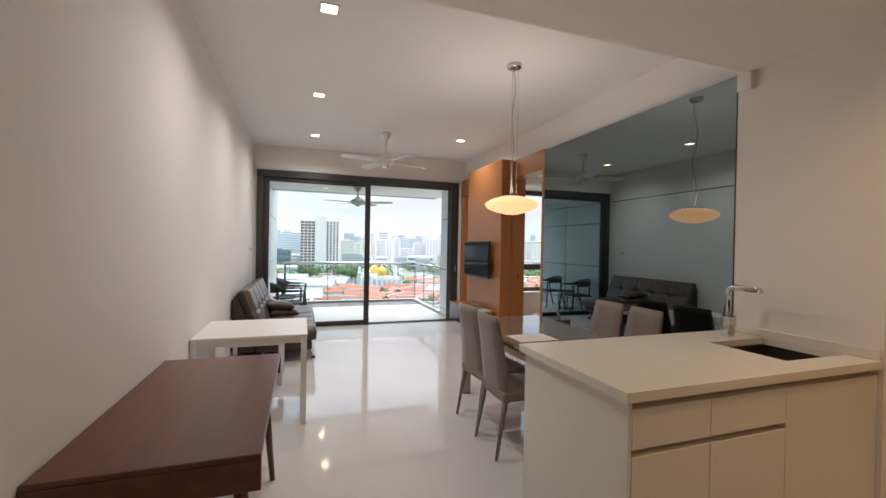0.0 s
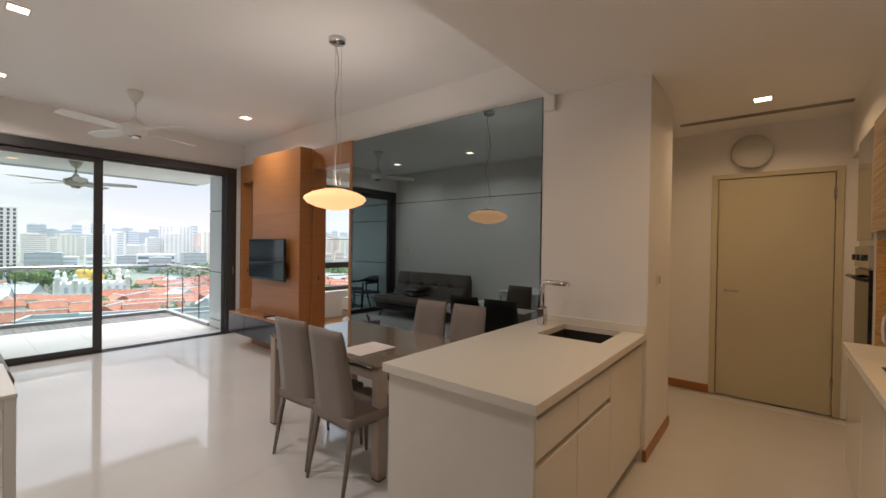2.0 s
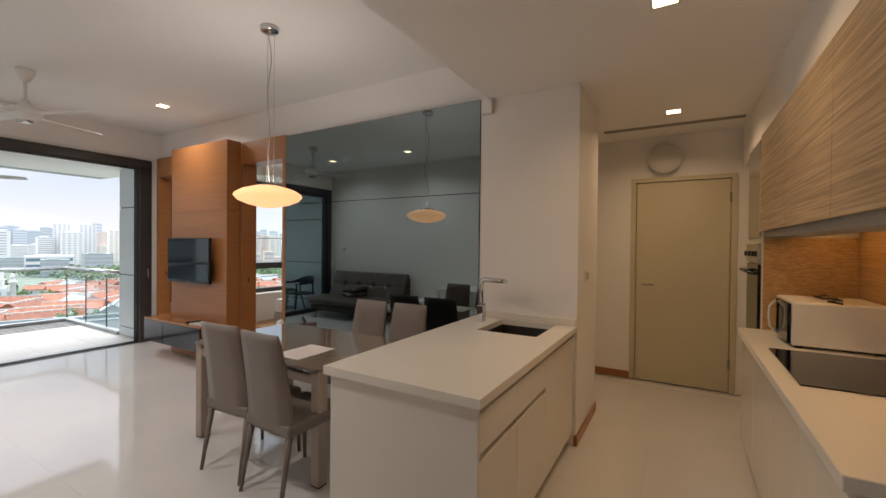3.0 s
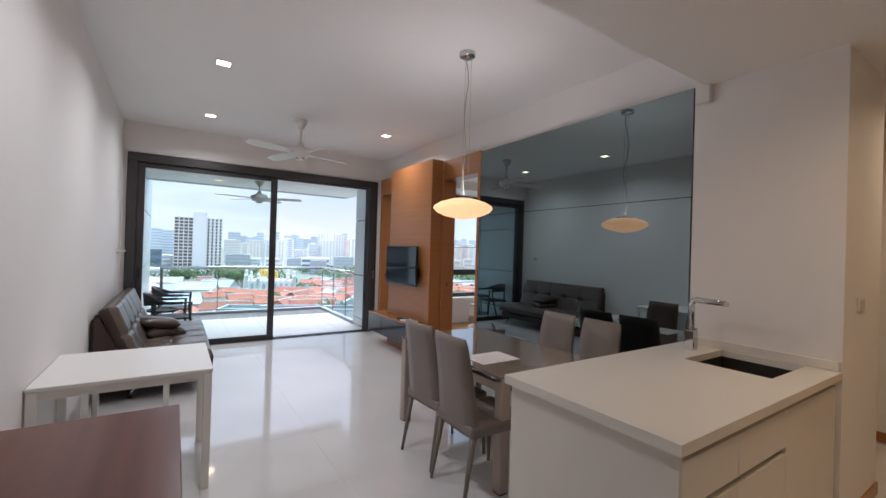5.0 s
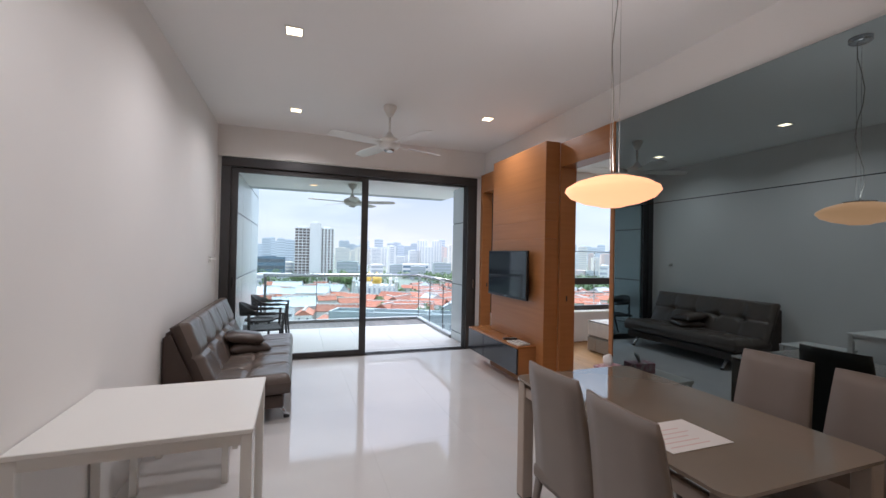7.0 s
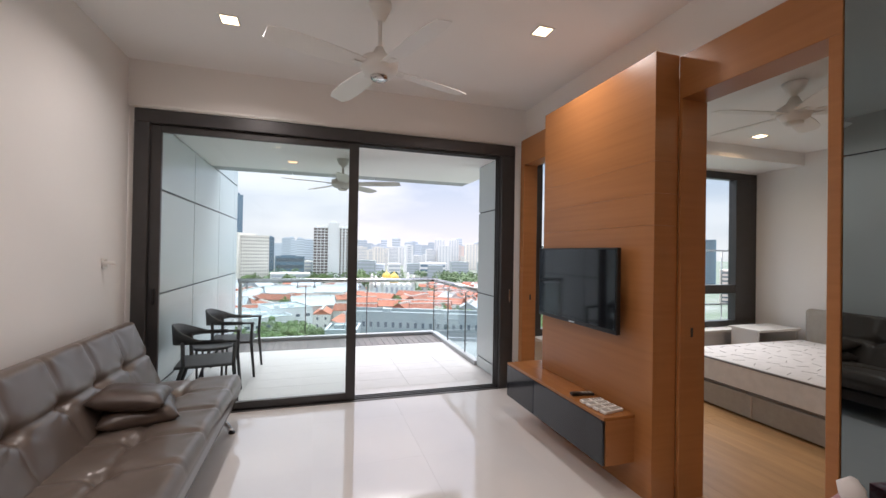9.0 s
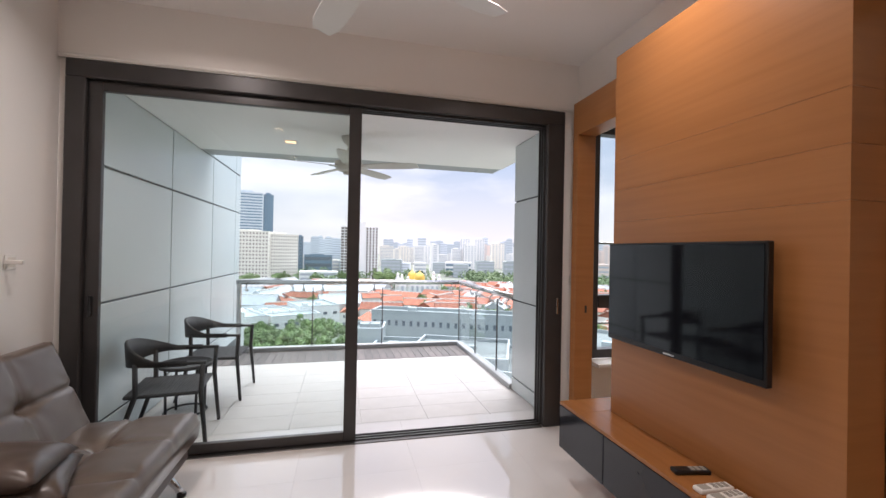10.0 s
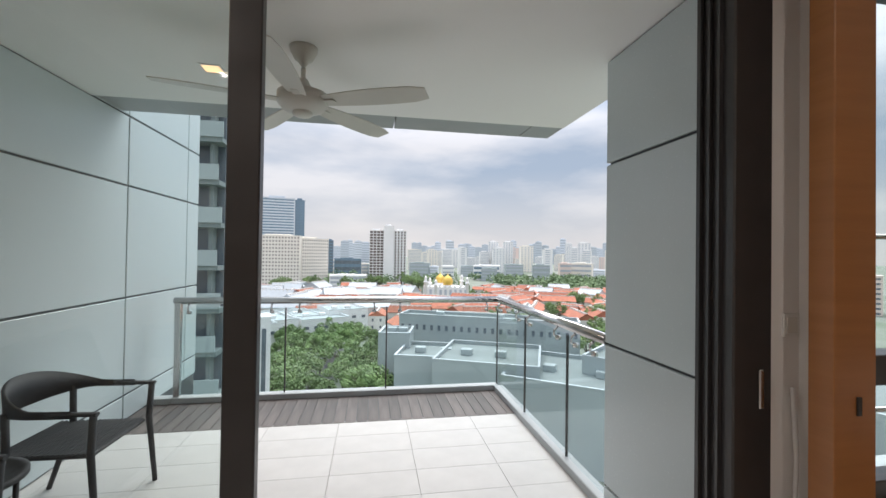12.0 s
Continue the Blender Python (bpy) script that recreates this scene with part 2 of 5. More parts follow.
# ---- large structure ----
XL, XR, XM, YW, ZC, ZS = -0.80, 3.10, 2.98, 7.66, 3.19, 2.76
BACK, KX, KY = -1.6, 4.97, -0.45
BXR, BYB = 6.6, 2.3

setting("floor", [(XL - 0.2, BACK - 0.2, -0.25, XM + 0.10, YW + 0.10, -0.012), (XM + 0.1, BACK - 0.2, -0.25, KX + 0.2, 2.1, -0.012)], M_GROUT, "polished cream tile floor of the apartment")
setting("wall_west", [(XL - 0.2, BACK, 0, XL, YW + 0.16, ZC)], M_WALL, "plain white painted wall")
setting("wall_south", [(XL - 0.2, BACK - 0.2, 0, KX + 0.2, BACK, ZC)], M_WALL, "plain white painted wall")
setting("wall_north", [(XL, YW, 2.80, XR, YW + 0.18, ZC), (XL, YW + 0.03, 0, -0.745, YW + 0.18, 2.8), (2.965, YW, 0, XR, YW + 0.18, 2.8)], M_WALL, "white wall over the balcony sliding door")
setting("wall_east", [(XR, 2.10, 2.80, XR + 0.14, YW + 0.18, ZC), (XR, 2.10, 0, XR + 0.14, 4.60, 2.80), (XR, 5.44, 0, XR + 0.08, 6.70, 2.80), (XR, 7.46, 0, XR + 0.03, YW + 0.18, 2.8)], M_WALL, "white wall between living room and bedroom")
setting("pillar", [(2.98, 1.28, 0, 3.77, 2.10, ZC)], M_WALL, "white pillar between kitchen and dining wall")
setting("wall_kitchen_east", [(KX, BACK, 0, KX + 0.2, 0.10, ZC), (KX, 1.11, 0, KX + 0.2, 2.1, ZC), (KX, 0.10, 2.30, KX + 0.2, 1.11, ZC), (KX + 0.07, 0.10, 0, KX + 0.2, 1.11, 2.30)], M_WALL, "white kitchen wall around the cream door")
setting("wall_kitchen_north", [(3.77, 1.62, 0, KX, 2.1, ZC)], M_WALL, "white kitchen side wall")
setting("wall_kitchen_back", [(1.1, KY - 0.15, 0, KX, KY, ZC)], M_WALL, "white wall behind the kitchen units")
setting("ceiling", [(XL - 0.2, 2.03, ZC, XR + 0.1, YW + 0.18, ZC + 0.2), (XL - 0.2, BACK - 0.2, ZS, KX + 0.2, 2.03, ZC + 0.2)], M_CEIL, "white ceiling with a lowered kitchen part")

# balcony shell
ZB, BXL, BYF = -0.03, -0.64, 10.95
setting("balcony_floor", [(BXL - 0.1, YW + 0.10, -0.30, 3.10, BYF + 0.12, ZB - 0.012)], M_GROUT, "balcony slab under pale tiles")
setting("balcony_ceiling", [(BXL - 0.1, YW + 0.18, 2.72, 3.30, 10.0, 2.95)], M_CEIL, "white balcony soffit")
bm = bmesh.new()
for x0, x1 in ((BXL, 0.42), (0.43, 1.72), (1.73, 3.00), (3.005, 3.32)):
    box(bm, x0, 10.0, 2.735, x1, 10.40, 2.95, bevel=0.004)
tagged(part("balcony_fascia", bm, M_KERB), "grey metal edge band of the balcony soffit", "fascia", kind="structure")

# ---- balcony sliding door ----
door = thing("door_1", "dark bronze framed glass sliding door to the balcony, half open", "sliding door", kind="structure")
bm = bmesh.new()
for b in ((-0.745, YW - 0.02, 2.64, 2.962, YW + 0.16, 2.76), (-0.745, YW - 0.02, 0, -0.63, YW + 0.16, 2.64), (2.80, YW - 0.02, 0, 2.962, YW + 0.16, 2.64), (-0.63, YW - 0.02, -0.02, 2.80, YW + 0.16, 0.006)):
    box(bm, *b, bevel=0.006)
for y in (YW + 0.03, YW + 0.075, YW + 0.12):
    box(bm, -0.63, y, 2.62, 2.80, y + 0.012, 2.642)
    box(bm, 2.785, y, 0.006, 2.802, y + 0.012, 2.62)
    box(bm, -0.63, y, 0.004, 2.79, y + 0.012, 0.016)
part("door_frame", bm, M_FRAME, door)
for nm, x0, x1, y in (("sliding_panel", -0.63, 1.205, YW + 0.02),):
    bm = bmesh.new()
    for b in ((x0, y, 0.016, x0 + 0.085, y + 0.04, 2.63), (x1 - 0.095, y, 0.016, x1, y + 0.045, 2.63), (x0 + 0.085, y, 0.016, x1 - 0.095, y + 0.04, 0.085), (x0 + 0.085, y, 2.57, x1 - 0.095, y + 0.04, 2.63)):
        box(bm, *b, bevel=0.004)
    p = part(nm, bm, M_FRAME, door)
    g = bpart("pane", (x0 + 0.08, y + 0.016, 0.08, x1 - 0.09, y + 0.024, 2.575), M_GLASS, p)
    g.visible_shadow = False
bpart("lock", (-0.60, YW + 0.0, 1.02, -0.575, YW + 0.02, 1.16), M_BLACK, door, 0.005)
bpart("lock", (2.90, YW - 0.03, 0.98, 2.92, YW - 0.02, 1.12), M_STEEL, door, 0.004)
bm = bmesh.new()
box(bm, -0.79, YW - 0.012, 2.765, 3.09, YW + 0.0, 2.80, bevel=0.003)
box(bm, -0.79, YW - 0.022, 2.775, 3.09, YW - 0.012, 2.79, bevel=0.003)
tagged(part("trim", bm, M_WHITE), "white trim over the sliding door", "trim", kind="structure")

# ---- wood wall, mirror ----
wood = thing("wood_door_surround", "honey coloured teak door surround beside the television panel", "door surround", kind="structure")
for b in ((2.975, 4.60, 2.52, 3.18, 5.44, 2.79), (2.975, 4.60, 0, 3.18, 4.652, 2.52), (2.975, 5.415, 0, 3.18, 5.44, 2.52), (2.975, 6.72, 2.51, 3.14, 7.53, 2.79), (2.975, 7.45, 0, 3.14, 7.53, 2.51)):
    bpart("frame_board", b, M_WOOD, wood, 0.003)
for y in (5.409, 7.444):
    bpart("latch_plate", (3.06, y, 1.02, 3.078, y + 0.007, 1.08), M_SINK, wood, 0.002)
panel = thing("television_panel_wall", "tall honey teak veneer panel carrying the television", "wall panel")
zs = (0.0, 1.72, 1.92, 2.12, 2.80)
for a, b in zip(zs, zs[1:]):
    bpart("panel_board", (2.79, 5.44, a + 0.0005, 2.975, 6.72, b - 0.0005), M_WOOD, panel, 0.0008)
mirror = thing("tinted_wall_mirror", "large dark grey tinted mirror covering the dining wall", "mirror")
for a, b in ((0.0, 1.974), (1.9745, 2.775)):
    bpart("mirror_panel", (XM, 2.11, a + 0.002, XR - 0.002, 4.597, b), M_MIRROR, mirror, 0.002)

# ---- balcony cladding ----
clad = thing("cladding_wall", "pale grey aluminium panels on the balcony side wall", "cladding", kind="structure")
bpart("backing", (BXL - 0.25, YW + 0.19, -0.3, BXL - 0.012, 12.0, 4.2), M_JOINT, clad)
ys, zz = (YW + 0.19, 9.15, 10.50, 11.70, 12.02), (ZB, 0.20, 1.08, 2.09, 2.72, 4.2)
for ya, yb in zip(ys, ys[1:]):
    for za, zb in zip(zz, zz[1:]):
        bpart("panel", (BXL - 0.2, ya + 0.009, za + 0.009, BXL, yb - 0.009, zb - 0.009), M_CLAD, clad, 0.004)
pier = thing("cladding_pier", "grey aluminium clad pier beside the sliding door", "cladding", kind="structure")
bpart("backing", (2.972, YW + 0.18, -0.3, 3.25, 8.68, 2.72), M_JOINT, pier)
for za, zb in ((ZB, 0.12), (0.12, 0.98), (0.98, 2.08), (2.08, 2.72)):
    bpart("panel", (2.955, YW + 0.2, za + 0.008, 3.262, 8.70, zb - 0.008), M_CLAD, pier, 0.004)

# ---- balcony railing ----
rail = thing("balcony_railing", "glass balcony railing with a steel handrail", "railing")


def rail_run(a, b, panes):
    a, b = Vector(a), Vector(b)
    d = (b - a).normalized()
    n = Vector((-d.y, d.x, 0))
    bm = bmesh.new()
    tube(bm, [a + Vector((0, 0, 1.0)), b + Vector((0, 0, 1.0))], 0.036, 16)
    part("handrail", bm, M_STEEL, rail)
    bm = bmesh.new()
    L = (b - a).length
    ang = math.degrees(math.atan2(d.y, d.x))
    box(bm, 0 if abs(d.x) > 0.5 else 0.055, -0.055, 0.0, L, 0.055, 0.06, bevel=0.006, m=pose(a.x, a.y, ZB, 0, 0, ang))
    part("kerb", bm, M_KERB, rail, "grey metal kerb under the glass")
    at = 0.0
    for i, w in enumerate(panes):
        bm = bmesh.new()
        box(bm, at + 0.012, -0.006, 0.07, at + w - 0.012, 0.006, 0.96, m=pose(a.x, a.y, ZB, 0, 0, ang))
        g = part("pane", bm, M_RAILGLASS, rail)
        g.visible_shadow = False
        bm = bmesh.new()
        box(bm, at + w - 0.011, -0.008, 0.06, at + w + 0.003, 0.008, 0.955, m=pose(a.x, a.y, ZB, 0, 0, ang))
        part("pane_joint", bm, M_FRAME, rail, "dark joint between glass panes")
        for k in (at + 0.14, at + w - 0.14):
            bm = bmesh.new()
            p = a + d * k
            tube(bm, [p + n * 0.0 + Vector((0, 0, 0.975)), p - n * 0.045 + Vector((0, 0, 0.94)), p - n * 0.045 + Vector((0, 0, 0.90)), p + n * 0.0 + Vector((0, 0, 0.885))], 0.009, 8)
            lathe(bm, [(0, 0.868), (0.022, 0.868), (0.022, 0.90), (0, 0.90)], 12, p.x - n.x * 0.012, p.y - n.y * 0.012)
            part("bracket", bm, M_STEEL, rail)
        at += w


rail_run((-0.43, BYF, 0), (2.98, BYF, 0), (1.08, 1.06, 1.27))
rail_run((2.98, BYF, 0), (2.98, 8.70, 0), (0.87, 0.85, 0.53))
bm = bmesh.new()
box(bm, -0.42, BYF - 0.03, ZB + 0.05, -0.365, BYF + 0.03, 0.985, bevel=0.004)
part("end_post", bm, M_STEEL, rail)
bpart("kerb", (BXL + 0.002, BYF - 0.055, ZB, -0.432, BYF + 0.055, ZB + 0.06), M_KERB, rail, 0.004)

# ---- ceiling fans ----


def fan(name, label, x, y, top, material, rod, blades, length, turn, body, bell=False):
    f = thing(name, label, "ceiling fan", x, y, top)
    bm = bmesh.new()
    lathe(bm, [(0, 0), (0.082, 0), (0.078, -0.02), (0.052, -0.07), (0.03, -0.08), (0.024, -0.095), (0, -0.125)] if bell else [(0, 0), (0.075, 0), (0.075, -0.03), (0.035, -0.11), (0.015, -0.125), (0, -0.125)], 28)
    part("canopy", bm, material, f)
    bm = bmesh.new()
    tube(bm, [(0, 0, -0.12), (0, 0, -rod)], 0.014, 12)
    part("rod", bm, material, f)
    z = -rod
    bm = bmesh.new()
    lathe(bm, [(0, z + 0.07), (0.025, z + 0.06), (0.05, z + 0.01), (body, z - 0.03), (body, z - 0.085), (body * 0.8, z - 0.12), (0.06, z - 0.135), (0, z - 0.135)], 36)
    part("motor_housing", bm, material, f)
    bm = bmesh.new()
    lathe(bm, [(0.058, z - 0.13), (0.058, z - 0.15), (0.045, z - 0.16), (0, z - 0.16)], 24)
    part("hub_cap", bm, M_STEEL if blades == 4 else material, f)
    for k in range(blades):
        bm = bmesh.new()
        n = 8
        rows = []
        for i in range(n + 1):
            s = i / n
            r = body * 0.8 + s * length
            w = 0.05 + 0.022 * math.sin(math.pi * min(1, s * 0.9)) + 0.01 * s
            if i == n:
                w *= 0.75
            tilt = radians(-11 if bell else 12)
            rows.append([bm.verts.new((r, c * w * math.cos(tilt), z - 0.075 + c * w * math.sin(tilt) + h)) for c, h in ((-1, 0.003), (1, 0.003), (1, -0.003), (-1, -0.003))])
        for a, b in zip(rows, rows[1:]):
            for j in range(4):
                bm.faces.new((a[j], a[(j + 1) % 4], b[(j + 1) % 4], b[j]))
        bm.faces.new(rows[0]), bm.faces.new(rows[-1][::-1])
        bmesh.ops.rotate(bm, cent=(0, 0, 0), matrix=Matrix.Rotation(radians(turn + 360 / blades * k), 3, "Z"), verts=bm.verts)
        bl = part("blade", bm, material, f)
        bm = bmesh.new()
        box(bm, body * 0.6, -0.02, z - 0.085, body * 0.8 + 0.09, 0.02, z - 0.078, bevel=0.002, m=pose(0, 0, 0, 0, 0, turn + 360 / blades * k))
        part("blade_arm", bm, material, bl)
    return f


fan("ceiling_fan", "white four-bladed ceiling fan over the living room", 1.18, 6.15, ZC, M_FANWHITE, 0.36, 4, 0.62, 20, 0.125)
fan("balcony_fan", "cream five-bladed ceiling fan over the balcony", 1.12, 8.90, 2.72, M_FANCREAM, 0.245, 5, 0.64, -22, 0.145, True)

# ---- pendant ----
pend = thing("pendant_lamp", "glowing opal glass disc pendant on a steel ceiling rose", "pendant lamp", 1.84, 3.375, 0)
bm = bmesh.new()
lathe(bm, [(0, 1.80), (0.06, 1.80), (0.075, 1.806), (0.15, 1.822), (0.22, 1.852), (0.248, 1.885), (0.24, 1.905), (0.19, 1.935), (0.12, 1.957), (0.05, 1.966), (0, 1.967)], 56)
part("shade", bm, M_GLOBE, pend)
bm = bmesh.new()
lathe(bm, [(0, 1.962), (0.095, 1.960), (0.095, 1.970), (0.07, 1.974), (0, 1.975)], 32)
part("shade_cap", bm, M_CHROME, pend)
bm = bmesh.new()
lathe(bm, [(0, ZC), (0.068, ZC), (0.068, ZC - 0.03), (0.06, ZC - 0.036), (0, ZC - 0.036)], 32)
part("ceiling_rose", bm, M_CHROME, pend)
for dx, bow in ((-0.015, 0.0), (0.045, 0.0), (0.0, 0.02)):
    bm = bmesh.new()
    tube(bm, [(dx + bow * math.sin(i * 1.3), bow * math.cos(i * 1.1), ZC - 0.03 + (1.974 - ZC + 0.03) * i / 10) for i in range(11)], 0.003 if bow else 0.0012, 6)
    part("cable", bm, M_GREYFAB, pend)

# the opal pendant also throws its light upwards
glow_up = lamp("pendant_light", 1.84, 3.375, 1.998, 2.5, 0.44, SOFT, 180)
glow_up.data.shape = "DISK"
glow_up.matrix_world = pose(1.84, 3.375, 1.998, 180)

# ---- downlights ----
ROOM_DL, KITCH_DL = ((0.16, 3.05), (0.16, 4.86), (0.17, 6.70), (2.38, 6.10)), ((4.05, 0.68), (2.10, 0.69))


def downlight(x, y, z, watts, tone=SOFT, face=None):
    d = thing("downlight", "small square recessed ceiling downlight, lit", "downlight", x, y, z, group="ceiling downlights")
    bm = bmesh.new()
    for b in ((-0.068, -0.068, -0.006, 0.068, -0.055, 0.0), (-0.068, 0.055, -0.006, 0.068, 0.068, 0.0), (-0.068, -0.055, -0.006, -0.055, 0.055, 0.0), (0.055, -0.055, -0.006, 0.068, 0.055, 0.0)):
        box(bm, *b)
    part("bezel", bm, M_WHITE, d)
    bpart("diffuser", (-0.055, -0.055, -0.003, 0.055, 0.055, -0.0005), face or M_DIFF, d)
    lamp("downlight_lamp", x, y, z - 0.012, watts, 0.10, tone)


for x, y in ROOM_DL:
    downlight(x, y, ZC, 7.4)
for x, y in KITCH_DL:
    downlight(x, y, ZS, 3.5, WARM)
for x, y in ((0.48, 9.30), (0.48, 8.02)):
    downlight(x, y, 2.72, 1.0, WARM, M_DIMDIFF)

# ---- kitchen island ----
island = thing("kitchen_island_cabinet", "glossy white kitchen peninsula cabinet with drawers", "cabinet")
bpart("end_panel", (1.27, 1.30, 0.0, 1.288, 2.12, 0.868), M_CAB, island, 0.002)
bm = bmesh.new()
box(bm, 1.288, 1.36, 0.10, 2.43, 2.12, 0.868)
box(bm, 2.43, 1.36, 0.10, 2.975, 2.12, 0.69)
box(bm, 2.43, 1.885, 0.69, 2.975, 2.12, 0.868)
box(bm, 2.43, 1.36, 0.69, 2.975, 1.415, 0.868)
box(bm, 1.288, 1.42, 0.0, 2.975, 2.12, 0.10)
part("body", bm, M_CAB, island)
bpart("grip_channel", (1.29, 1.335, 0.835, 2.975, 1.36, 0.868), M_TAUPE, island)
for x0, x1, z0, z1 in ((1.292, 1.732, 0.665, 0.835), (1.736, 2.232, 0.665, 0.835), (1.292, 1.732, 0.10, 0.635), (1.736, 2.232, 0.10, 0.635), (2.236, 2.972, 0.10, 0.835)):
    d = bpart("drawer_front", (x0, 1.302, z0, x1, 1.36, z1), M_CAB, island, 0.002)
bpart("grip_channel", (1.292, 1.34, 0.635, 2.232, 1.36, 0.665), M_TAUPE, island)
top = thing("island_worktop", "cream stone worktop with an undermounted sink", "worktop")
bm = bmesh.new()
SX0, SX1, SY0, SY1 = 2.445, 2.94, 1.43, 1.87
ring = []
for z in (0.873, 0.915):
    ring.append([bm.verts.new((x, y, z)) for x, y in ((1.24, 1.28), (2.976, 1.28), (2.976, 2.14), (1.24, 2.14), (SX0, SY0), (SX1, SY0), (SX1, SY1), (SX0, SY1))])
for k in range(4):
    j = (k + 1) % 4
    bm.faces.new((ring[1][k], ring[1][j], ring[1][4 + j], ring[1][4 + k]))
    bm.faces.new((ring[0][j], ring[0][k], ring[0][4 + k], ring[0][4 + j]))
    bm.faces.new((ring[0][k], ring[0][j], ring[1][j], ring[1][k]))
    bm.faces.new((ring[0][4 + j], ring[0][4 + k], ring[1][4 + k], ring[1][4 + j]))
part("slab", bm, M_STONE, top)
bpart("upstand", (2.955, 1.29, 0.9155, 2.976, 2.12, 0.97), M_STONE, top, 0.004)
sink = thing("kitchen_sink", "dark steel undermounted kitchen sink", "sink")
bm = bmesh.new()
for b in ((SX0 - 0.01, SY0 - 0.01, 0.70, SX1 + 0.01, SY1 + 0.01, 0.712), (SX0 - 0.012, SY0, 0.712, SX0, SY1, 0.874), (SX1, SY0, 0.712, SX1 + 0.012, SY1, 0.874), (SX0 - 0.012, SY0 - 0.012, 0.712, SX1 + 0.012, SY0, 0.874), (SX0 - 0.012, SY1, 0.712, SX1 + 0.012, SY1 + 0.012, 0.874)):
    box(bm, *b)
part("basin", bm, M_SINK, sink)
bm = bmesh.new()
lathe(bm, [(0, 0.722), (0.03, 0.722), (0.04, 0.713), (0.04, 0.7125)], 20, 2.72, 1.67)
part("drain", bm, M_STEEL, sink)
tap = thing("kitchen_tap", "square chrome kitchen mixer tap beside the sink", "tap", 2.76, 1.98, 0.915)
bpart("base", (-0.030, -0.030, 0, 0.030, 0.030, 0.13), M_CHROME, tap, 0.004)
bm = bmesh.new()
tube(bm, [(0, 0, 0.09), (0, 0, 0.30), (0, -0.006, 0.325), (0, -0.03, 0.335), (0, -0.20, 0.332)], 0.019, 12)
part("spout", bm, M_CHROME, tap)
bpart("nozzle", (-0.015, -0.215, 0.312, 0.015, -0.185, 0.340), M_CHROME, tap, 0.003)
bpart("lever", (0.026, -0.014, 0.055, 0.07, 0.014, 0.083), M_CHROME, tap, 0.004)
bpart("lever_bar", (0.055, -0.010, 0.083, 0.067, 0.010, 0.14), M_CHROME, tap, 0.003)

# ---- dining table and chairs ----
dt = thing("dining_table", "taupe glass-topped dining table with block legs", "dining table")
TX0, TX1, TY0, TY1 = 1.56, 2.46, 2.50, 3.90
bm = bmesh.new()
pts = []
for cx, cy, a0 in ((TX1 - 0.06, TY1 - 0.06, 0), (TX0 + 0.06, TY1 - 0.06, 90), (TX0 + 0.06, TY0 + 0.06, 180), (TX1 - 0.06, TY0 + 0.06, 270)):
    for k in range(5):
        a = radians(a0 + k * 22.5)
        pts.append((cx + 0.06 * math.cos(a), cy + 0.06 * math.sin(a)))
bow = [(x + (0.05 * (1 - ((y - 3.2) / 0.7) ** 2) * (1 if x > 2 else -1)), y) for x, y in pts]
lo = [bm.verts.new((x, y, 0.736)) for x, y in bow]
hi = [bm.verts.new((x, y, 0.75)) for x, y in bow]
bm.faces.new(hi), bm.faces.new(lo[::-1])
for i in range(len(lo)):
    j = (i + 1) % len(lo)
    bm.faces.new((lo[i], lo[j], hi[j], hi[i]))
part("tabletop", bm, M_TABLEGLASS, dt)
bm = bmesh.new()
box(bm, TX0 + 0.06, TY0 + 0.06, 0.70, TX1 - 0.06, TY1 - 0.06, 0.735, bevel=0.004)
box(bm, TX0 + 0.02, TY0 + 0.05, 0.64, TX0 + 0.045, TY1 - 0.05, 0.70)
box(bm, TX1 - 0.045, TY0 + 0.05, 0.64, TX1 - 0.02, TY1 - 0.05, 0.70)
part("apron", bm, M_TAUPE, dt)
for x in (TX0 + 0.01, TX1 - 0.085):
    for y in (TY0 + 0.02, TY1 - 0.095):
        l = bpart("leg", (x, y, 0.008, x + 0.075, y + 0.075, 0.735), M_TAUPE, dt, 0.006)
        bpart("foot_pad", (x + 0.004, y + 0.004, 0.0, x + 0.071, y + 0.071, 0.008), M_BLACK, l)


def dining_chair():
    c = thing("dining_chair", "taupe leather dining chair with a tall back", "dining chair", group="chairs round the dining table")
    bm = bmesh.new()
    box(bm, -0.22, -0.21, 0.40, 0.24, 0.21, 0.475, bevel=0.022, seg=3)
    part("seat", bm, M_CHAIR, c)
    bm = bmesh.new()
    n = 10
    rings = []
    for i in range(n + 1):
        s = i / n
        z = 0.40 + s * 0.60
        x = -0.20 - 0.085 * s ** 1.4
        w = 0.205 - 0.028 * s
        t = 0.022 - 0.006 * s
        if i == n:
            t *= 0.5
        rings.append([bm.verts.new((x + px * t + 0.018 * (py ** 2), py * w, z)) for px, py in ((-1, -0.96), (-1, -0.5), (-1, 0.5), (-1, 0.96), (0, 1), (1, 0.96), (1, 0.5), (1, -0.5), (1, -0.96), (0, -1))])
    for a, b in zip(rings, rings[1:]):
        for k in range(10):
            f = bm.faces.new((a[k], a[(k + 1) % 10], b[(k + 1) % 10], b[k]))
            f.smooth = True
    bm.faces.new(rings[0][::-1]), bm.faces.new(rings[-1])
    part("backrest", bm, M_CHAIR, c)
    for x, y, dx in ((-0.19, -0.18, -0.07), (-0.19, 0.18, -0.07), (0.21, -0.185, 0.015), (0.21, 0.185, 0.015)):
        bm = bmesh.new()
        tube(bm, [(x, y, 0.42), (x + dx, y + math.copysign(0.012, y), 0.0)], [0.022, 0.011], 8)
        part("leg", bm, M_CHAIR, c)
    return c


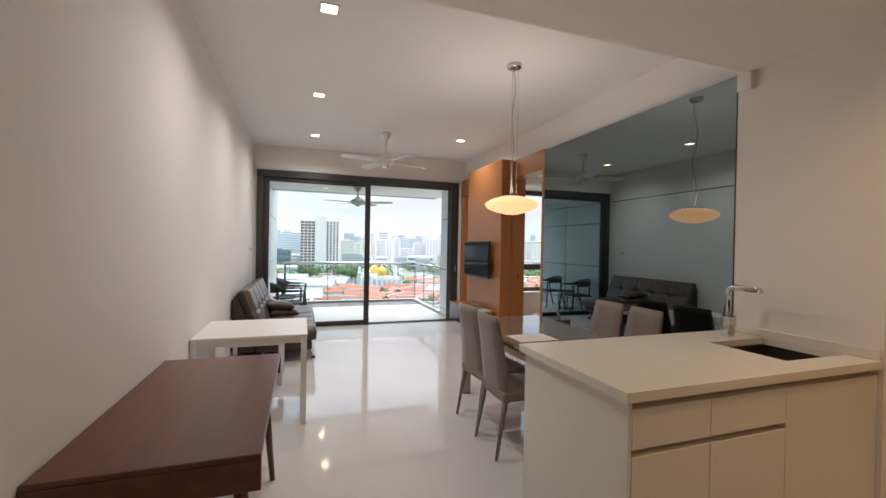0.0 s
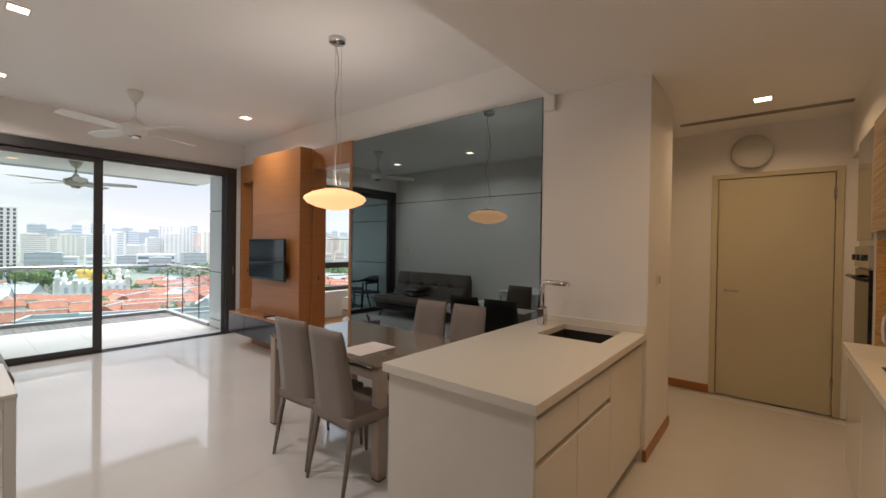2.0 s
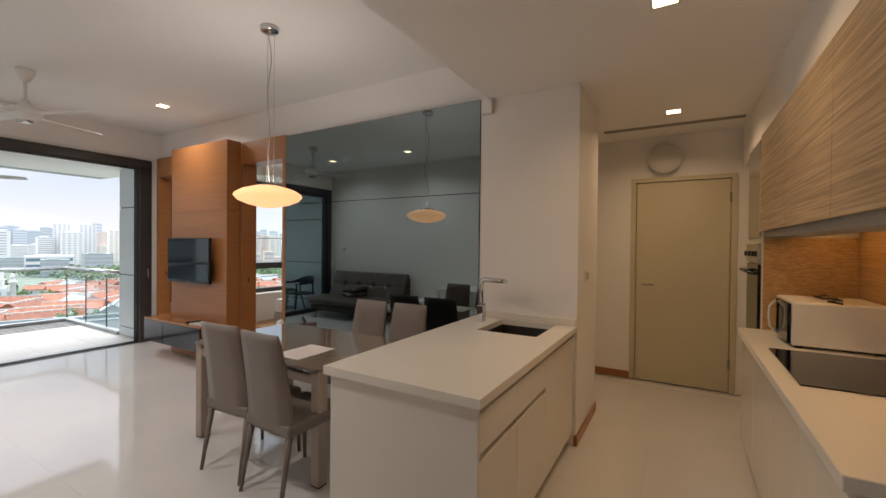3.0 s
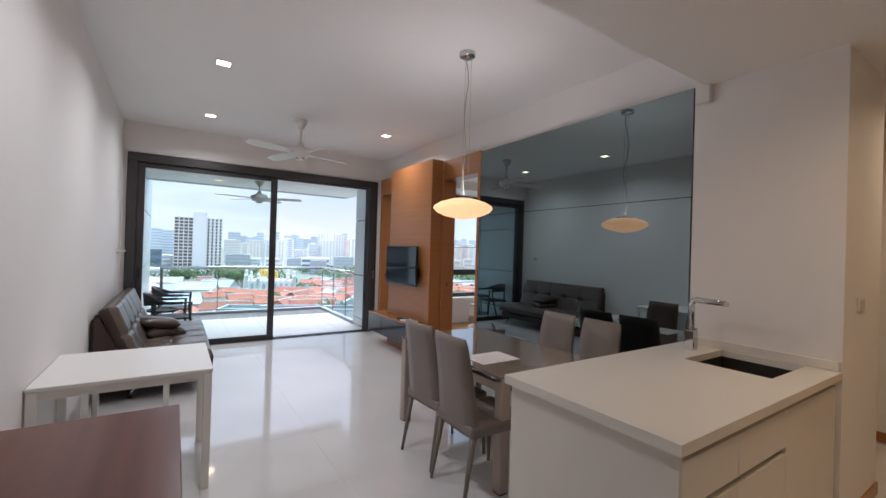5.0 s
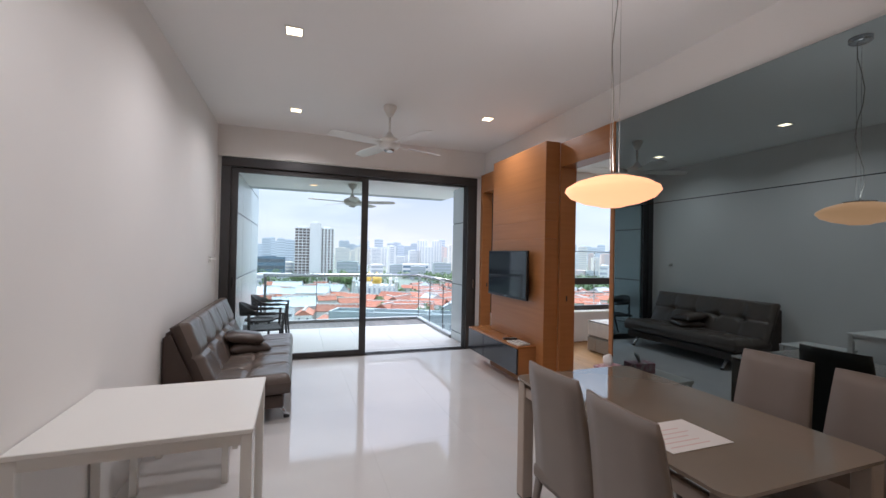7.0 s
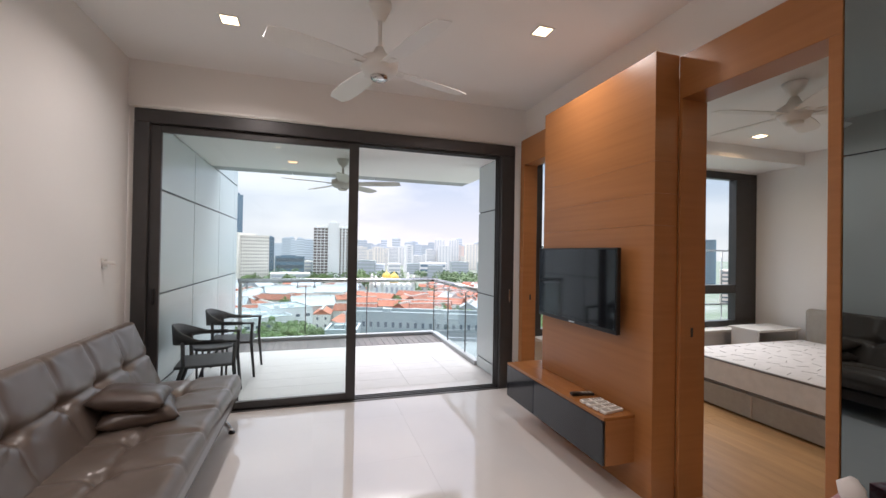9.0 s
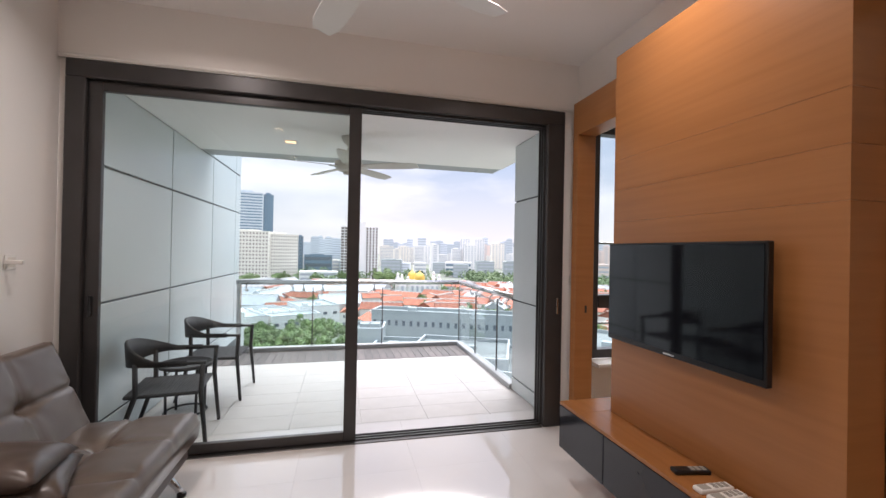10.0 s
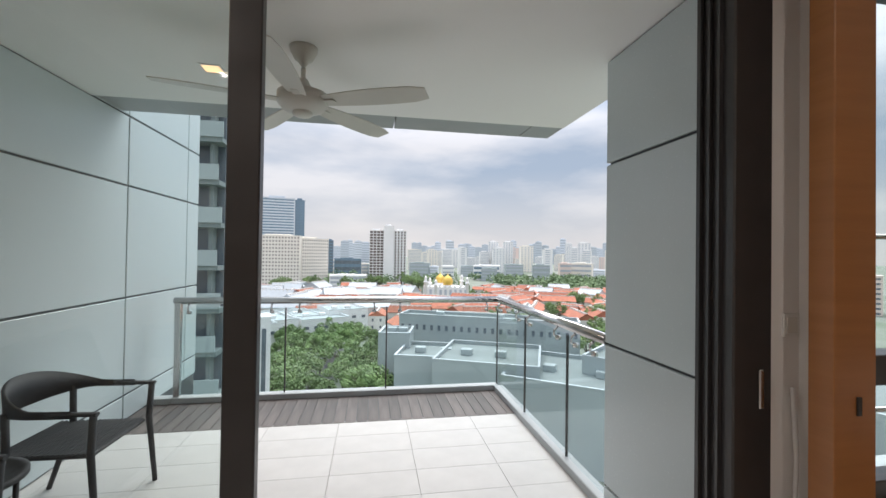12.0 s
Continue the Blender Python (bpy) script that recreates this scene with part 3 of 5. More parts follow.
first = dining_chair()
first.matrix_basis = pose(1.60, 3.19, 0, 0, 0, 3)
copy_thing(first, pose(1.57, 2.72, 0, 0, 0, -2))
copy_thing(first, pose(2.46, 3.08, 0, 0, 0, 180))
copy_thing(first, pose(2.46, 2.66, 0, 0, 0, 177))
paper = thing("paper_sheet", "printed paper sheet lying on the dining table", "paper", 1.80, 2.91, 0.752)
bpart("sheet", (-0.17, -0.125, 0, 0.17, 0.125, 0.002), M_PAPER, paper)
for i in range(5):
    bpart("text_line", (-0.14, -0.09 + i * 0.035, 0.0021, 0.08 - 0.02 * (i % 3), -0.085 + i * 0.035, 0.0025), mat("pink_print", (0.75, 0.52, 0.50), 0.8) if i == 0 else bpy.data.materials["pink_print"], paper)

# ---- white side table and desk ----
wt = thing("white_table", "plain white square-legged table against the wall", "table")
WX0, WX1, WY0, WY1 = -0.795, 0.055, 3.52, 4.30
bpart("tabletop", (WX0, WY0, 0.728, WX1, WY1, 0.75), M_WHITE, wt, 0.003)
bm = bmesh.new()
for b in ((WX0 + 0.05, WY0 + 0.01, 0.68, WX1 - 0.05, WY0 + 0.03, 0.728), (WX0 + 0.05, WY1 - 0.03, 0.68, WX1 - 0.05, WY1 - 0.01, 0.728), (WX0 + 0.01, WY0 + 0.05, 0.68, WX0 + 0.03, WY1 - 0.05, 0.728), (WX1 - 0.03, WY0 + 0.05, 0.68, WX1 - 0.01, WY1 - 0.05, 0.728)):
    box(bm, *b)
part("apron", bm, M_WHITE, wt)
for x in (WX0 + 0.004, WX1 - 0.05):
    for y in (WY0 + 0.004, WY1 - 0.05):
        bpart("leg", (x, y, 0, x + 0.046, y + 0.046, 0.728), M_WHITE, wt, 0.003)
# low white stool under and behind the table
st = thing("low_white_table", "low white table between the desk and the sofa", "table")
bpart("tabletop", (-0.72, 4.56, 0.43, -0.17, 5.10, 0.45), M_WHITE, st, 0.003)
for x in (-0.715, -0.215):
    for y in (4.565, 5.055):
        bpart("leg", (x, y, 0, x + 0.04, y + 0.04, 0.43), M_WHITE, st, 0.002)
desk = thing("walnut_desk", "dark walnut writing desk with splayed legs", "desk")
DX0, DX1, DY0, DY1 = -0.796, -0.125, 1.54, 2.94
bpart("tabletop", (DX0, DY0, 0.73, DX1, DY1, 0.75), M_WALNUT, desk, 0.004)
bm = bmesh.new()
for b in ((DX0, DY0, 0.62, DX1, DY0 + 0.02, 0.73), (DX0, DY1 - 0.02, 0.62, DX1, DY1, 0.73), (DX0, DY0 + 0.02, 0.62, DX0 + 0.015, DY1 - 0.02, 0.73), (DX0 + 0.015, DY0 + 0.02, 0.62, DX1 - 0.02, DY1 - 0.02, 0.635)):
    box(bm, *b, bevel=0.002)
part("carcass", bm, M_WALNUT, desk)
for y0, y1 in ((DY0 + 0.024, 2.256), (2.264, DY1 - 0.024)):
    bpart("drawer_front", (DX1 - 0.035, y0, 0.638, DX1 - 0.015, y1, 0.715), M_WALNUT, desk, 0.002)
for x, y, dx, dy in ((DX0 + 0.08, DY0 + 0.1, -0.03, -0.05), (DX1 - 0.08, DY0 + 0.1, 0.05, -0.05), (DX0 + 0.08, DY1 - 0.25, -0.03, 0.06), (DX1 - 0.08, DY1 - 0.25, 0.05, 0.06)):
    bm = bmesh.new()
    tube(bm, [(x, y, 0.625), (x + dx, y + dy, 0.0)], [0.026, 0.016], 12)
    part("leg", bm, M_WALNUT, desk)

# ---- sofa bed ----
sofa = thing("sofa_bed", "taupe leatherette click-clack sofa bed with button tufting", "sofa")
SY_A, SY_B = 5.40, 7.38


def tufted(name, w, d, t, rows, cols, m, parent, side, depth=0.05):
    """A cushion w by d, t thick, with stitched dimples on its upper face."""
    bm = bmesh.new()
    nx, ny = cols * 20, rows * 20
    def height(u, v):
        cu, cv = u * cols, v * rows
        fu, fv = cu - round(cu), cv - round(cv)
        edge = min(u, 1 - u) * w, min(v, 1 - v) * d
        e = min(min(edge) / 0.05, 1.0)
        h = t * (0.55 + 0.45 * math.sqrt(max(0.0, 1 - (1 - e) ** 2)))
        inner = 1 if 0.02 < v < 0.98 else 0
        su = math.exp(-(fu / 0.05) ** 2) * (0.5 if 0.5 < cu < cols - 0.5 else 0)
        sv = math.exp(-(fv / 0.05) ** 2) * (0.8 if 0.5 < cv < rows - 0.5 else 0)
        dim = math.exp(-(fu * fu + fv * fv) / 0.02) if 0.5 < cu < cols - 0.5 and 0.5 < cv < rows - 0.5 else 0
        near = math.exp(-(fu * fu + fv * fv) / 0.12)
        wrinkle = noise.noise((u * w * 6, v * d * 3, t * 10)) * 0.009 + math.sin(math.atan2(fv, fu) * 7 + cu) * 0.0055 * near * min(1.0, (fu * fu + fv * fv) / 0.02)
        return h - depth * inner * (0.4 * su + 0.45 * sv + 1.0 * dim) + wrinkle * e
    grid = [[bm.verts.new(((i / nx - 0.5) * w, (j / ny) * d, height(i / nx, j / ny))) for j in range(ny + 1)] for i in range(nx + 1)]
    for i in range(nx):
        for j in range(ny):
            f = bm.faces.new((grid[i][j], grid[i + 1][j], grid[i + 1][j + 1], grid[i][j + 1]))
            f.smooth = True
    rim = [grid[i][0] for i in range(nx + 1)] + [grid[nx][j] for j in range(1, ny + 1)] + [grid[i][ny] for i in range(nx - 1, -1, -1)] + [grid[0][j] for j in range(ny - 1, 0, -1)]
    low = [bm.verts.new((v.co.x * 0.985, (v.co.y - d / 2) * 0.97 + d / 2, 0)) for v in rim]
    for a in range(len(rim)):
        b = (a + 1) % len(rim)
        f = bm.faces.new((rim[a], rim[b], low[b], low[a]))
        f.smooth = True
    bm.faces.new(low)
    bmesh.ops.transform(bm, matrix=m, verts=bm.verts)
    o = part(name, bm, M_LEATHER, parent)
    # darker rim material paints shade onto the cushion's sides
    o.data.materials.append(side)
    for f in list(o.data.polygons)[nx * ny:]:
        f.material_index = 1
    return o


mid, wid = (SY_A + SY_B) / 2, SY_B - SY_A
# seat rim takes the darker cushion brown as painted shade
tufted("seat", wid, 0.74, 0.17, 2, 5, pose(-0.54, mid, 0.25) @ Matrix.Rotation(radians(-2), 4, "Y") @ Matrix(((0, 1, 0, 0), (-1, 0, 0, 0), (0, 0, 1, 0), (0, 0, 0, 1))), sofa, M_CUSHION)
tufted("backrest", wid, 0.60, 0.14, 2, 5, pose(-0.515, mid, 0.33) @ Matrix.Rotation(radians(-112), 4, "Y") @ Matrix.Rotation(radians(180), 4, "X") @ Matrix(((0, 1, 0, 0), (1, 0, 0, 0), (0, 0, 1, 0), (0, 0, 0, 1))), sofa, M_SHELL)
bm = bmesh.new()
box(bm, -0.52, SY_A + 0.03, 0.14, 0.14, SY_B - 0.03, 0.255, bevel=0.02, seg=2)
part("base", bm, M_SHELL, sofa)
bm = bmesh.new()
shell = [(-0.79, 0.15), (-0.50, 0.15), (-0.50, 0.36), (-0.715, 0.865), (-0.79, 0.82)]
ends = [[bm.verts.new((x, y, z)) for x, z in shell] for y in (SY_A + 0.02, SY_B - 0.02)]
bm.faces.new(ends[0]), bm.faces.new(ends[1][::-1])
for k in range(5):
    bm.faces.new((ends[0][k], ends[0][(k + 1) % 5], ends[1][(k + 1) % 5], ends[1][k]))
bmesh.ops.bevel(bm, geom=list(bm.edges), offset=0.025, segments=3, affect="EDGES")
part("back_shell", bm, M_SHELL, sofa, "brown upholstered back shell, shade painted into its colour")
for y in (SY_A + 0.20, SY_B - 0.20):
    for x, dx in ((-0.40, -0.10), (0.04, 0.12)):
        bm = bmesh.new()
        tube(bm, [(x, y, 0.155), (x + dx * 0.35, y, 0.115), (x + dx * 0.75, y, 0.06), (x + dx, y, 0.012)], [0.026, 0.022, 0.019, 0.018], 10)
        leg = part("leg", bm, M_CHROME, sofa, "curved chrome leg")
        bm = bmesh.new()
        lathe(bm, [(0, 0), (0.026, 0), (0.026, 0.016), (0.018, 0.022), (0, 0.022)], 14, x + dx, y)
        part("foot_pad", bm, M_BLACK, leg)


def pillow(name, w, d, t, m, label):
    bm = bmesh.new()
    n = 16
    sheets = []
    for sgn in (1, -1):
        g = []
        for i in range(n + 1):
            row = []
            for j in range(n + 1):
                u, v = i / n * 2 - 1, j / n * 2 - 1
                h = t * 0.5 * (max(0, 1 - u ** 4) * max(0, 1 - v ** 4)) ** 0.6
                pinch = 1 - 0.07 * (1 - u * u) * abs(v) ** 3
                pinch2 = 1 - 0.07 * (1 - v * v) * abs(u) ** 3
                row.append(bm.verts.new((u * w / 2 * pinch2, v * d / 2 * pinch, sgn * h + 0.006 * noise.noise((u * 3, v * 3, t * 40)))))
            g.append(row)
        sheets.append(g)
        for i in range(n):
            for j in range(n):
                f = bm.faces.new((g[i][j], g[i + 1][j], g[i + 1][j + 1], g[i][j + 1]))
                f.smooth = True
    bmesh.ops.remove_doubles(bm, verts=bm.verts, dist=0.002)
    bmesh.ops.transform(bm, matrix=m, verts=bm.verts)
    return tagged(part(name, bm, M_CUSHION), label, "cushion", group="cushions on the sofa")


pillow("cushion", 0.42, 0.40, 0.13, pose(-0.27, 6.52, 0.475, 3, 3, 20), "brown leatherette cushion lying on the sofa")
pillow("cushion", 0.40, 0.40, 0.13, pose(-0.30, 6.50, 0.575, -4, 8, 8), "brown leatherette cushion stacked on another cushion")

# ---- television and console ----
tv = thing("television", "flat black wall-mounted television", "television")
bm = bmesh.new()
box(bm, 2.692, 5.645, 1.0, 2.725, 6.625, 1.58, bevel=0.004)
part("casing", bm, M_BLACK, tv)
bpart("screen", (2.689, 5.657, 1.03, 2.6925, 6.613, 1.568), M_SCREEN, tv)
bpart("mount", (2.725, 5.9, 1.1, 2.79, 6.4, 1.45), M_BLACK, tv, 0.004)
bpart("badge", (2.688, 6.10, 1.008, 2.6925, 6.17, 1.018), M_STEEL, tv)
con = thing("television_console", "floating teak console with black gloss drawer fronts", "console")
CX0, CY0, CY1, CZ0, CZ1 = 2.55, 5.58, 6.94, 0.19, 0.50
bpart("top", (CX0, CY0, CZ1 - 0.022, 2.789, 6.72, CZ1), M_WOODH, con, 0.002)
bm = bmesh.new()
box(bm, CX0 + 0.02, CY0 + 0.004, CZ0, 2.789, 6.72, CZ1 - 0.022)
box(bm, CX0 + 0.02, 6.722, CZ0, 2.97, CY1, CZ1 - 0.022)
part("body", bm, M_WOOD, con)
bpart("top", (CX0, 6.722, CZ1 - 0.022, 2.97, CY1, CZ1), M_WOODH, con, 0.002)
for a, b in ((CY0 + 0.012, 6.45), (6.458, CY1)):
    bpart("drawer_front", (CX0, a, CZ0, CX0 + 0.02, b, CZ1 - 0.026), M_DARKGLOSS, con, 0.002, "black gloss drawer front")


def remote(x, y, rz, material, label, w=0.05, l=0.17):
    r = thing("remote_control", label, "remote control", x, y, CZ1, rz, group="remotes on the console")
    bm = bmesh.new()
    box(bm, -w / 2, -l / 2, 0, w / 2, l / 2, 0.02, bevel=0.006, seg=2)
    part("casing", bm, material, r)
    bpart("display", (-w * 0.35, l * 0.15, 0.0195, w * 0.35, l * 0.42, 0.0215), M_GREYFAB if material is M_WHITE else M_BLACK, r)
    for i in range(3):
        for j in range(2):
            bpart("button", (-w * 0.32 + j * w * 0.36, -l * 0.4 + i * l * 0.16, 0.0195, -w * 0.04 + j * w * 0.36, -l * 0.29 + i * l * 0.16, 0.0225), M_GREYFAB, r)


remote(2.68, 5.98, 78, M_BLACK, "black television remote control on the console")
for i, (x, y) in enumerate(((2.66, 5.84), (2.66, 5.775), (2.665, 5.715), (2.67, 5.655))):
    remote(x, y, 88 + 4 * i, M_WHITE, "white air-conditioner remote control on the console")

# tissue box on the low white bench by the mirror
bench = thing("low_white_bench", "low white bench beside the bedroom door", "bench")
bpart("top", (2.55, 4.12, 0.46, 2.93, 4.56, 0.49), M_WHITE, bench, 0.003)
for x in (2.56, 2.88):
    for y in (4.13, 4.51):
        bpart("leg", (x, y, 0, x + 0.04, y + 0.04, 0.46), M_WHITE, bench)
M_FLORAL = mat("pink_floral_card", (0.75, 0.68, 0.70), 0.6, scale=22, colour2=(0.42, 0.05, 0.12))
t = thing("tissue_box", "pink floral tissue box with a tissue pulled out", "tissue box", 2.80, 4.46, 0.49, 12, group="")
bpart("carton", (-0.115, -0.06, 0, 0.115, 0.06, 0.09), M_FLORAL, t, 0.003)
bm = bmesh.new()
tube(bm, [(0, 0, 0.085), (0.01, 0.005, 0.12), (0.02, 0.012, 0.15), (0.045, 0.01, 0.175)], [0.03, 0.042, 0.045, 0.012], 9, 0.4)
part("tissue", bm, M_PAPER, t)

# ---- kitchen ----
base = thing("kitchen_base_cabinets", "glossy white base cabinets under the hob", "cabinet")
bpart("body", (1.28, KY, 0.0, 3.60, 0.16, 0.87), M_CAB, base)
for i in range(4):
    bpart("door", (1.285 + i * 0.58, 0.16, 0.10, 1.285 + (i + 1) * 0.58 - 0.004, 0.195, 0.835), M_CAB, base, 0.002)
wtop = thing("kitchen_worktop", "cream stone kitchen worktop", "worktop")
bpart("slab", (1.255, KY, 0.875, 3.60, 0.225, 0.92), M_STONE, wtop, 0.003)
hob = thing("ceramic_hob", "black glass cooking hob set in the worktop", "hob")
bpart("glass", (2.12, -0.36, 0.9205, 2.88, 0.145, 0.927), M_SCREEN, hob, 0.002)
up = thing("kitchen_wall_cabinets", "wall cabinets with grained zebrano doors", "cabinet")
bpart("body", (1.1, KY, 1.655, 3.60, 0.08, 2.35), M_CAB, up)
for i in range(3):
    bpart("door", (1.1 + i * 0.833, 0.08, 1.645, 1.1 + (i + 1) * 0.833 - 0.003, 0.10, 2.355), M_ZEBRA, up, 0.002)
bpart("hood_valance", (1.1, -0.12, 1.60, 3.59, 0.075, 1.6545), M_GREYFAB, up)
bpart("led_strip", (1.3, -0.30, 1.646, 3.5, -0.26, 1.6545), M_LED, up, label="glowing warm light strip")
tagged(bpart("bulkhead", (1.1, KY, 2.36, KX, 0.06, ZS), M_WALL), "white bulkhead over the wall cabinets", "bulkhead", kind="structure")
tagged(bpart("backsplash", (2.80, KY, 0.921, 3.60, KY + 0.01, 1.644), mat("zebrano_backsplash", (0.62, 0.40, 0.18), 0.4, scale=6, colour2=(0.36, 0.21, 0.08), stretch=(0.35, 4, 22), detail=6)), "horizontally grained wood backsplash", "backsplash", kind="structure")
tagged(bpart("side_cladding", (3.585, KY + 0.012, 0.921, 3.599, 0.075, 1.598), bpy.data.materials["zebrano_backsplash"]), "horizontally grained wood end panel over the worktop", "panel", kind="structure")
micro = thing("microwave_oven", "white microwave oven on the kitchen worktop", "microwave")
bpart("casing", (2.98, -0.42, 0.935, 3.44, 0.02, 1.20), M_FANWHITE, micro, 0.012, seg=2)
bpart("door", (2.985, 0.02, 0.945, 3.32, 0.04, 1.19), M_SCREEN, micro, 0.004)
bm = bmesh.new()
tube(bm, [(3.30, 0.045, 0.96), (3.31, 0.075, 1.0), (3.31, 0.08, 1.07), (3.31, 0.075, 1.13), (3.30, 0.045, 1.17)], 0.009, 8)
part("handle", bm, M_FANWHITE, micro)
for x in (3.03, 3.39):
    for y in (-0.38, -0.02):
        bpart("foot", (x - 0.02, y - 0.02, 0.92, x + 0.02, y + 0.02, 0.936), M_BLACK, micro)
bm = bmesh.new()
tube(bm, [(2.95 + 0.05 * i, -0.2 + 0.05 * math.sin(i * 1.1), 1.207 + 0.006 * (i % 2)) for i in range(11)], 0.006, 6)
tagged(part("power_cable", bm, M_BLACK), "black power cable lying on the microwave", "cable")
ov = thing("oven_tower", "tall white unit with a built-in steel oven", "oven")
bpart("body", (3.60, KY, 0.0, 4.22, 0.085, 2.36), M_CAB, ov, 0.002)
bpart("oven_front", (3.62, 0.085, 0.75, 4.20, 0.105, 1.40), M_SCREEN, ov, 0.003)
bpart("control_panel", (3.62, 0.085, 1.41, 4.20, 0.11, 1.56), M_STEEL, ov, 0.003)
for x in (3.72, 3.91, 4.1):
    bm = bmesh.new()
    tube(bm, [(x, 0.11, 1.48), (x, 0.135, 1.48)], 0.022, 14)
    part("knob", bm, M_BLACK, ov)
bm = bmesh.new()
tube(bm, [(3.66, 0.105, 1.33), (3.66, 0.15, 1.34), (4.16, 0.15, 1.34), (4.16, 0.105, 1.33)], 0.012, 8)
part("handle", bm, M_BLACK, ov)
bpart("upper_door", (3.62, 0.085, 1.60, 4.20, 0.10, 2.34), M_STEEL, ov, 0.003)
d2 = thing("door_2", "closed cream flush door with a lever handle", "door", kind="structure")
bpart("leaf", (KX + 0.01, 0.16, 0.004, KX + 0.05, 1.05, 2.25), M_DOOR, d2, 0.003)
bm = bmesh.new()
for b in ((KX - 0.01, 1.055, 0, KX + 0.06, 1.11, 2.255), (KX - 0.01, 0.10, 0, KX + 0.06, 0.155, 2.255), (KX - 0.01, 0.10, 2.255, KX + 0.06, 1.11, 2.30)):
    box(bm, *b, bevel=0.002)
part("door_frame", bm, M_DOOR, d2)
bm = bmesh.new()
tube(bm, [(KX + 0.01, 0.98, 1.1), (KX - 0.04, 0.98, 1.1), (KX - 0.045, 0.965, 1.1), (KX - 0.045, 0.86, 1.1)], 0.010, 10)
part("handle", bm, M_STEEL, d2)
for z in (0.25, 2.0):
    bpart("hinge", (KX - 0.012, 0.15, z, KX + 0.01, 0.17, z + 0.1), M_STEEL, d2)
cl = thing("round_wall_vent", "round beige ventilation cover above the door", "vent", KX, 0.775, 2.50)
for nm, prof, m in (("collar", [(0, 0.05), (0.13, 0.05), (0.13, 0.0), (0, 0.0)], M_SINK), ("cover", [(0, 0.098), (0.10, 0.096), (0.15, 0.090), (0.165, 0.080), (0.165, 0.062), (0.155, 0.05), (0, 0.05)], M_FANCREAM)):
    bm = bmesh.new()
    lathe(bm, prof, 40)
    bmesh.ops.rotate(bm, cent=(0, 0, 0), matrix=Matrix.Rotation(radians(-90), 3, "Y"), verts=bm.verts)
    part(nm, bm, m, cl)
slot = thing("linear_air_vent", "slim linear air-conditioning slot in the kitchen ceiling", "vent")
for i in range(4):
    bpart("slat", (4.46 + i * 0.022, 0.10, ZS - 0.008, 4.472 + i * 0.022, 1.34, ZS - 0.0005), M_GREYFAB, slot)
bm = bmesh.new()
for b in ((2.968, 1.268, 0.0, 3.782, 1.28, 0.08), (3.77, 1.28, 0.0, 3.782, 1.62, 0.08), (2.968, 1.28, 0, 2.98, 1.295, 0.08), (KX - 0.012, 1.11, 0, KX, 1.62, 0.08), (XL, 3.0, 0, XL + 0.004, 3.01, 0.01)):
    box(bm, *b)
tagged(part("baseboard", bm, M_WOOD), "low teak baseboard", "baseboard", kind="structure")


def plate(name, label, m, cat, w=0.085, rocker=1):
    p = thing(name, label, cat)
    p.matrix_basis = m
    bpart("plate", (-w / 2, -0.009, -0.043, w / 2, 0, 0.043), M_WHITE, p, 0.003)
    for k in range(rocker):
        ww = w * 0.7 / rocker
        bpart("rocker", (-w * 0.35 + k * ww + 0.002, -0.012, -0.028, -w * 0.35 + (k + 1) * ww - 0.002, -0.008, 0.028), M_CAB, p, 0.001)


plate("light_switch", "white light switch on the pillar", pose(3.30, 1.28, 1.28), "switch", 0.14, 2)
plate("light_switch", "white light switch beside the sliding door", pose(3.058, YW - 0.0005, 1.273), "switch", 0.07)
plate("light_switch", "white wall switch by the sofa", pose(XL, 7.30, 1.40, 0, 0, 90), "switch")
det = thing("alarm_sensor_box", "small white sensor box under the ceiling", "sensor", XM, 2.03, 2.70)
bpart("casing", (-0.05, -0.05, -0.07, 0.0, 0.05, 0.055), M_WHITE, det, 0.006)
hook = thing("wall_hook", "small white hook holder on the wall", "hook", XL, 7.25, 1.40)
bpart("arm", (0.009, -0.01, -0.01, 0.10, 0.012, 0.015), M_FANWHITE, hook, 0.004)
bm = bmesh.new()
tube(bm, [(3.05, YW - 0.02, 1.05), (3.05, YW - 0.035, 0.8), (3.045, YW - 0.03, 0.55), (3.06, YW - 0.03, 0.48), (3.07, YW - 0.02, 0.62)], 0.008, 7)
box(bm, 3.03, YW - 0.05, 0.40, 3.07, YW - 0.015, 0.50, bevel=0.006)
tagged(part("tied_cord", bm, M_PAPER), "white cord with a tassel hanging by the door", "cord")

# ---- bedroom ----
setting("bedroom_floor", [(XM + 0.1, BYB, -0.25, BXR + 0.5, YW + 0.18, -0.012)], M_OAK, "oak strip bedroom floor")
setting("bedroom_walls", [(6.86, BYB, 0, 7.0, YW + 0.18, 2.9), (XR + 0.14, BYB, 0, 7.0, BYB + 0.12, 2.9), (XR + 0.14, YW + 0.02, 0, 6.86, YW + 0.18, 0.53), (XR + 0.14, YW + 0.02, 2.72, 6.86, YW + 0.18, 2.9)], M_WALL, "cream bedroom walls")
setting("bedroom_ceiling", [(XR + 0.1, BYB, 2.9, 7.0, YW + 0.2, 3.1), (XR + 0.14, 7.1, 2.74, 6.86, YW + 0.02, 2.9)], M_CEIL, "white bedroom ceiling with a dropped beam")
setting("window_sill_bedroom", [(XR + 0.14, 7.50, 0.53, 6.86, YW + 0.03, 0.56)], M_WHITE, "white bedroom window sill")
w2 = thing("window_1", "dark framed bedroom window over the city", "window", kind="structure")
bm = bmesh.new()
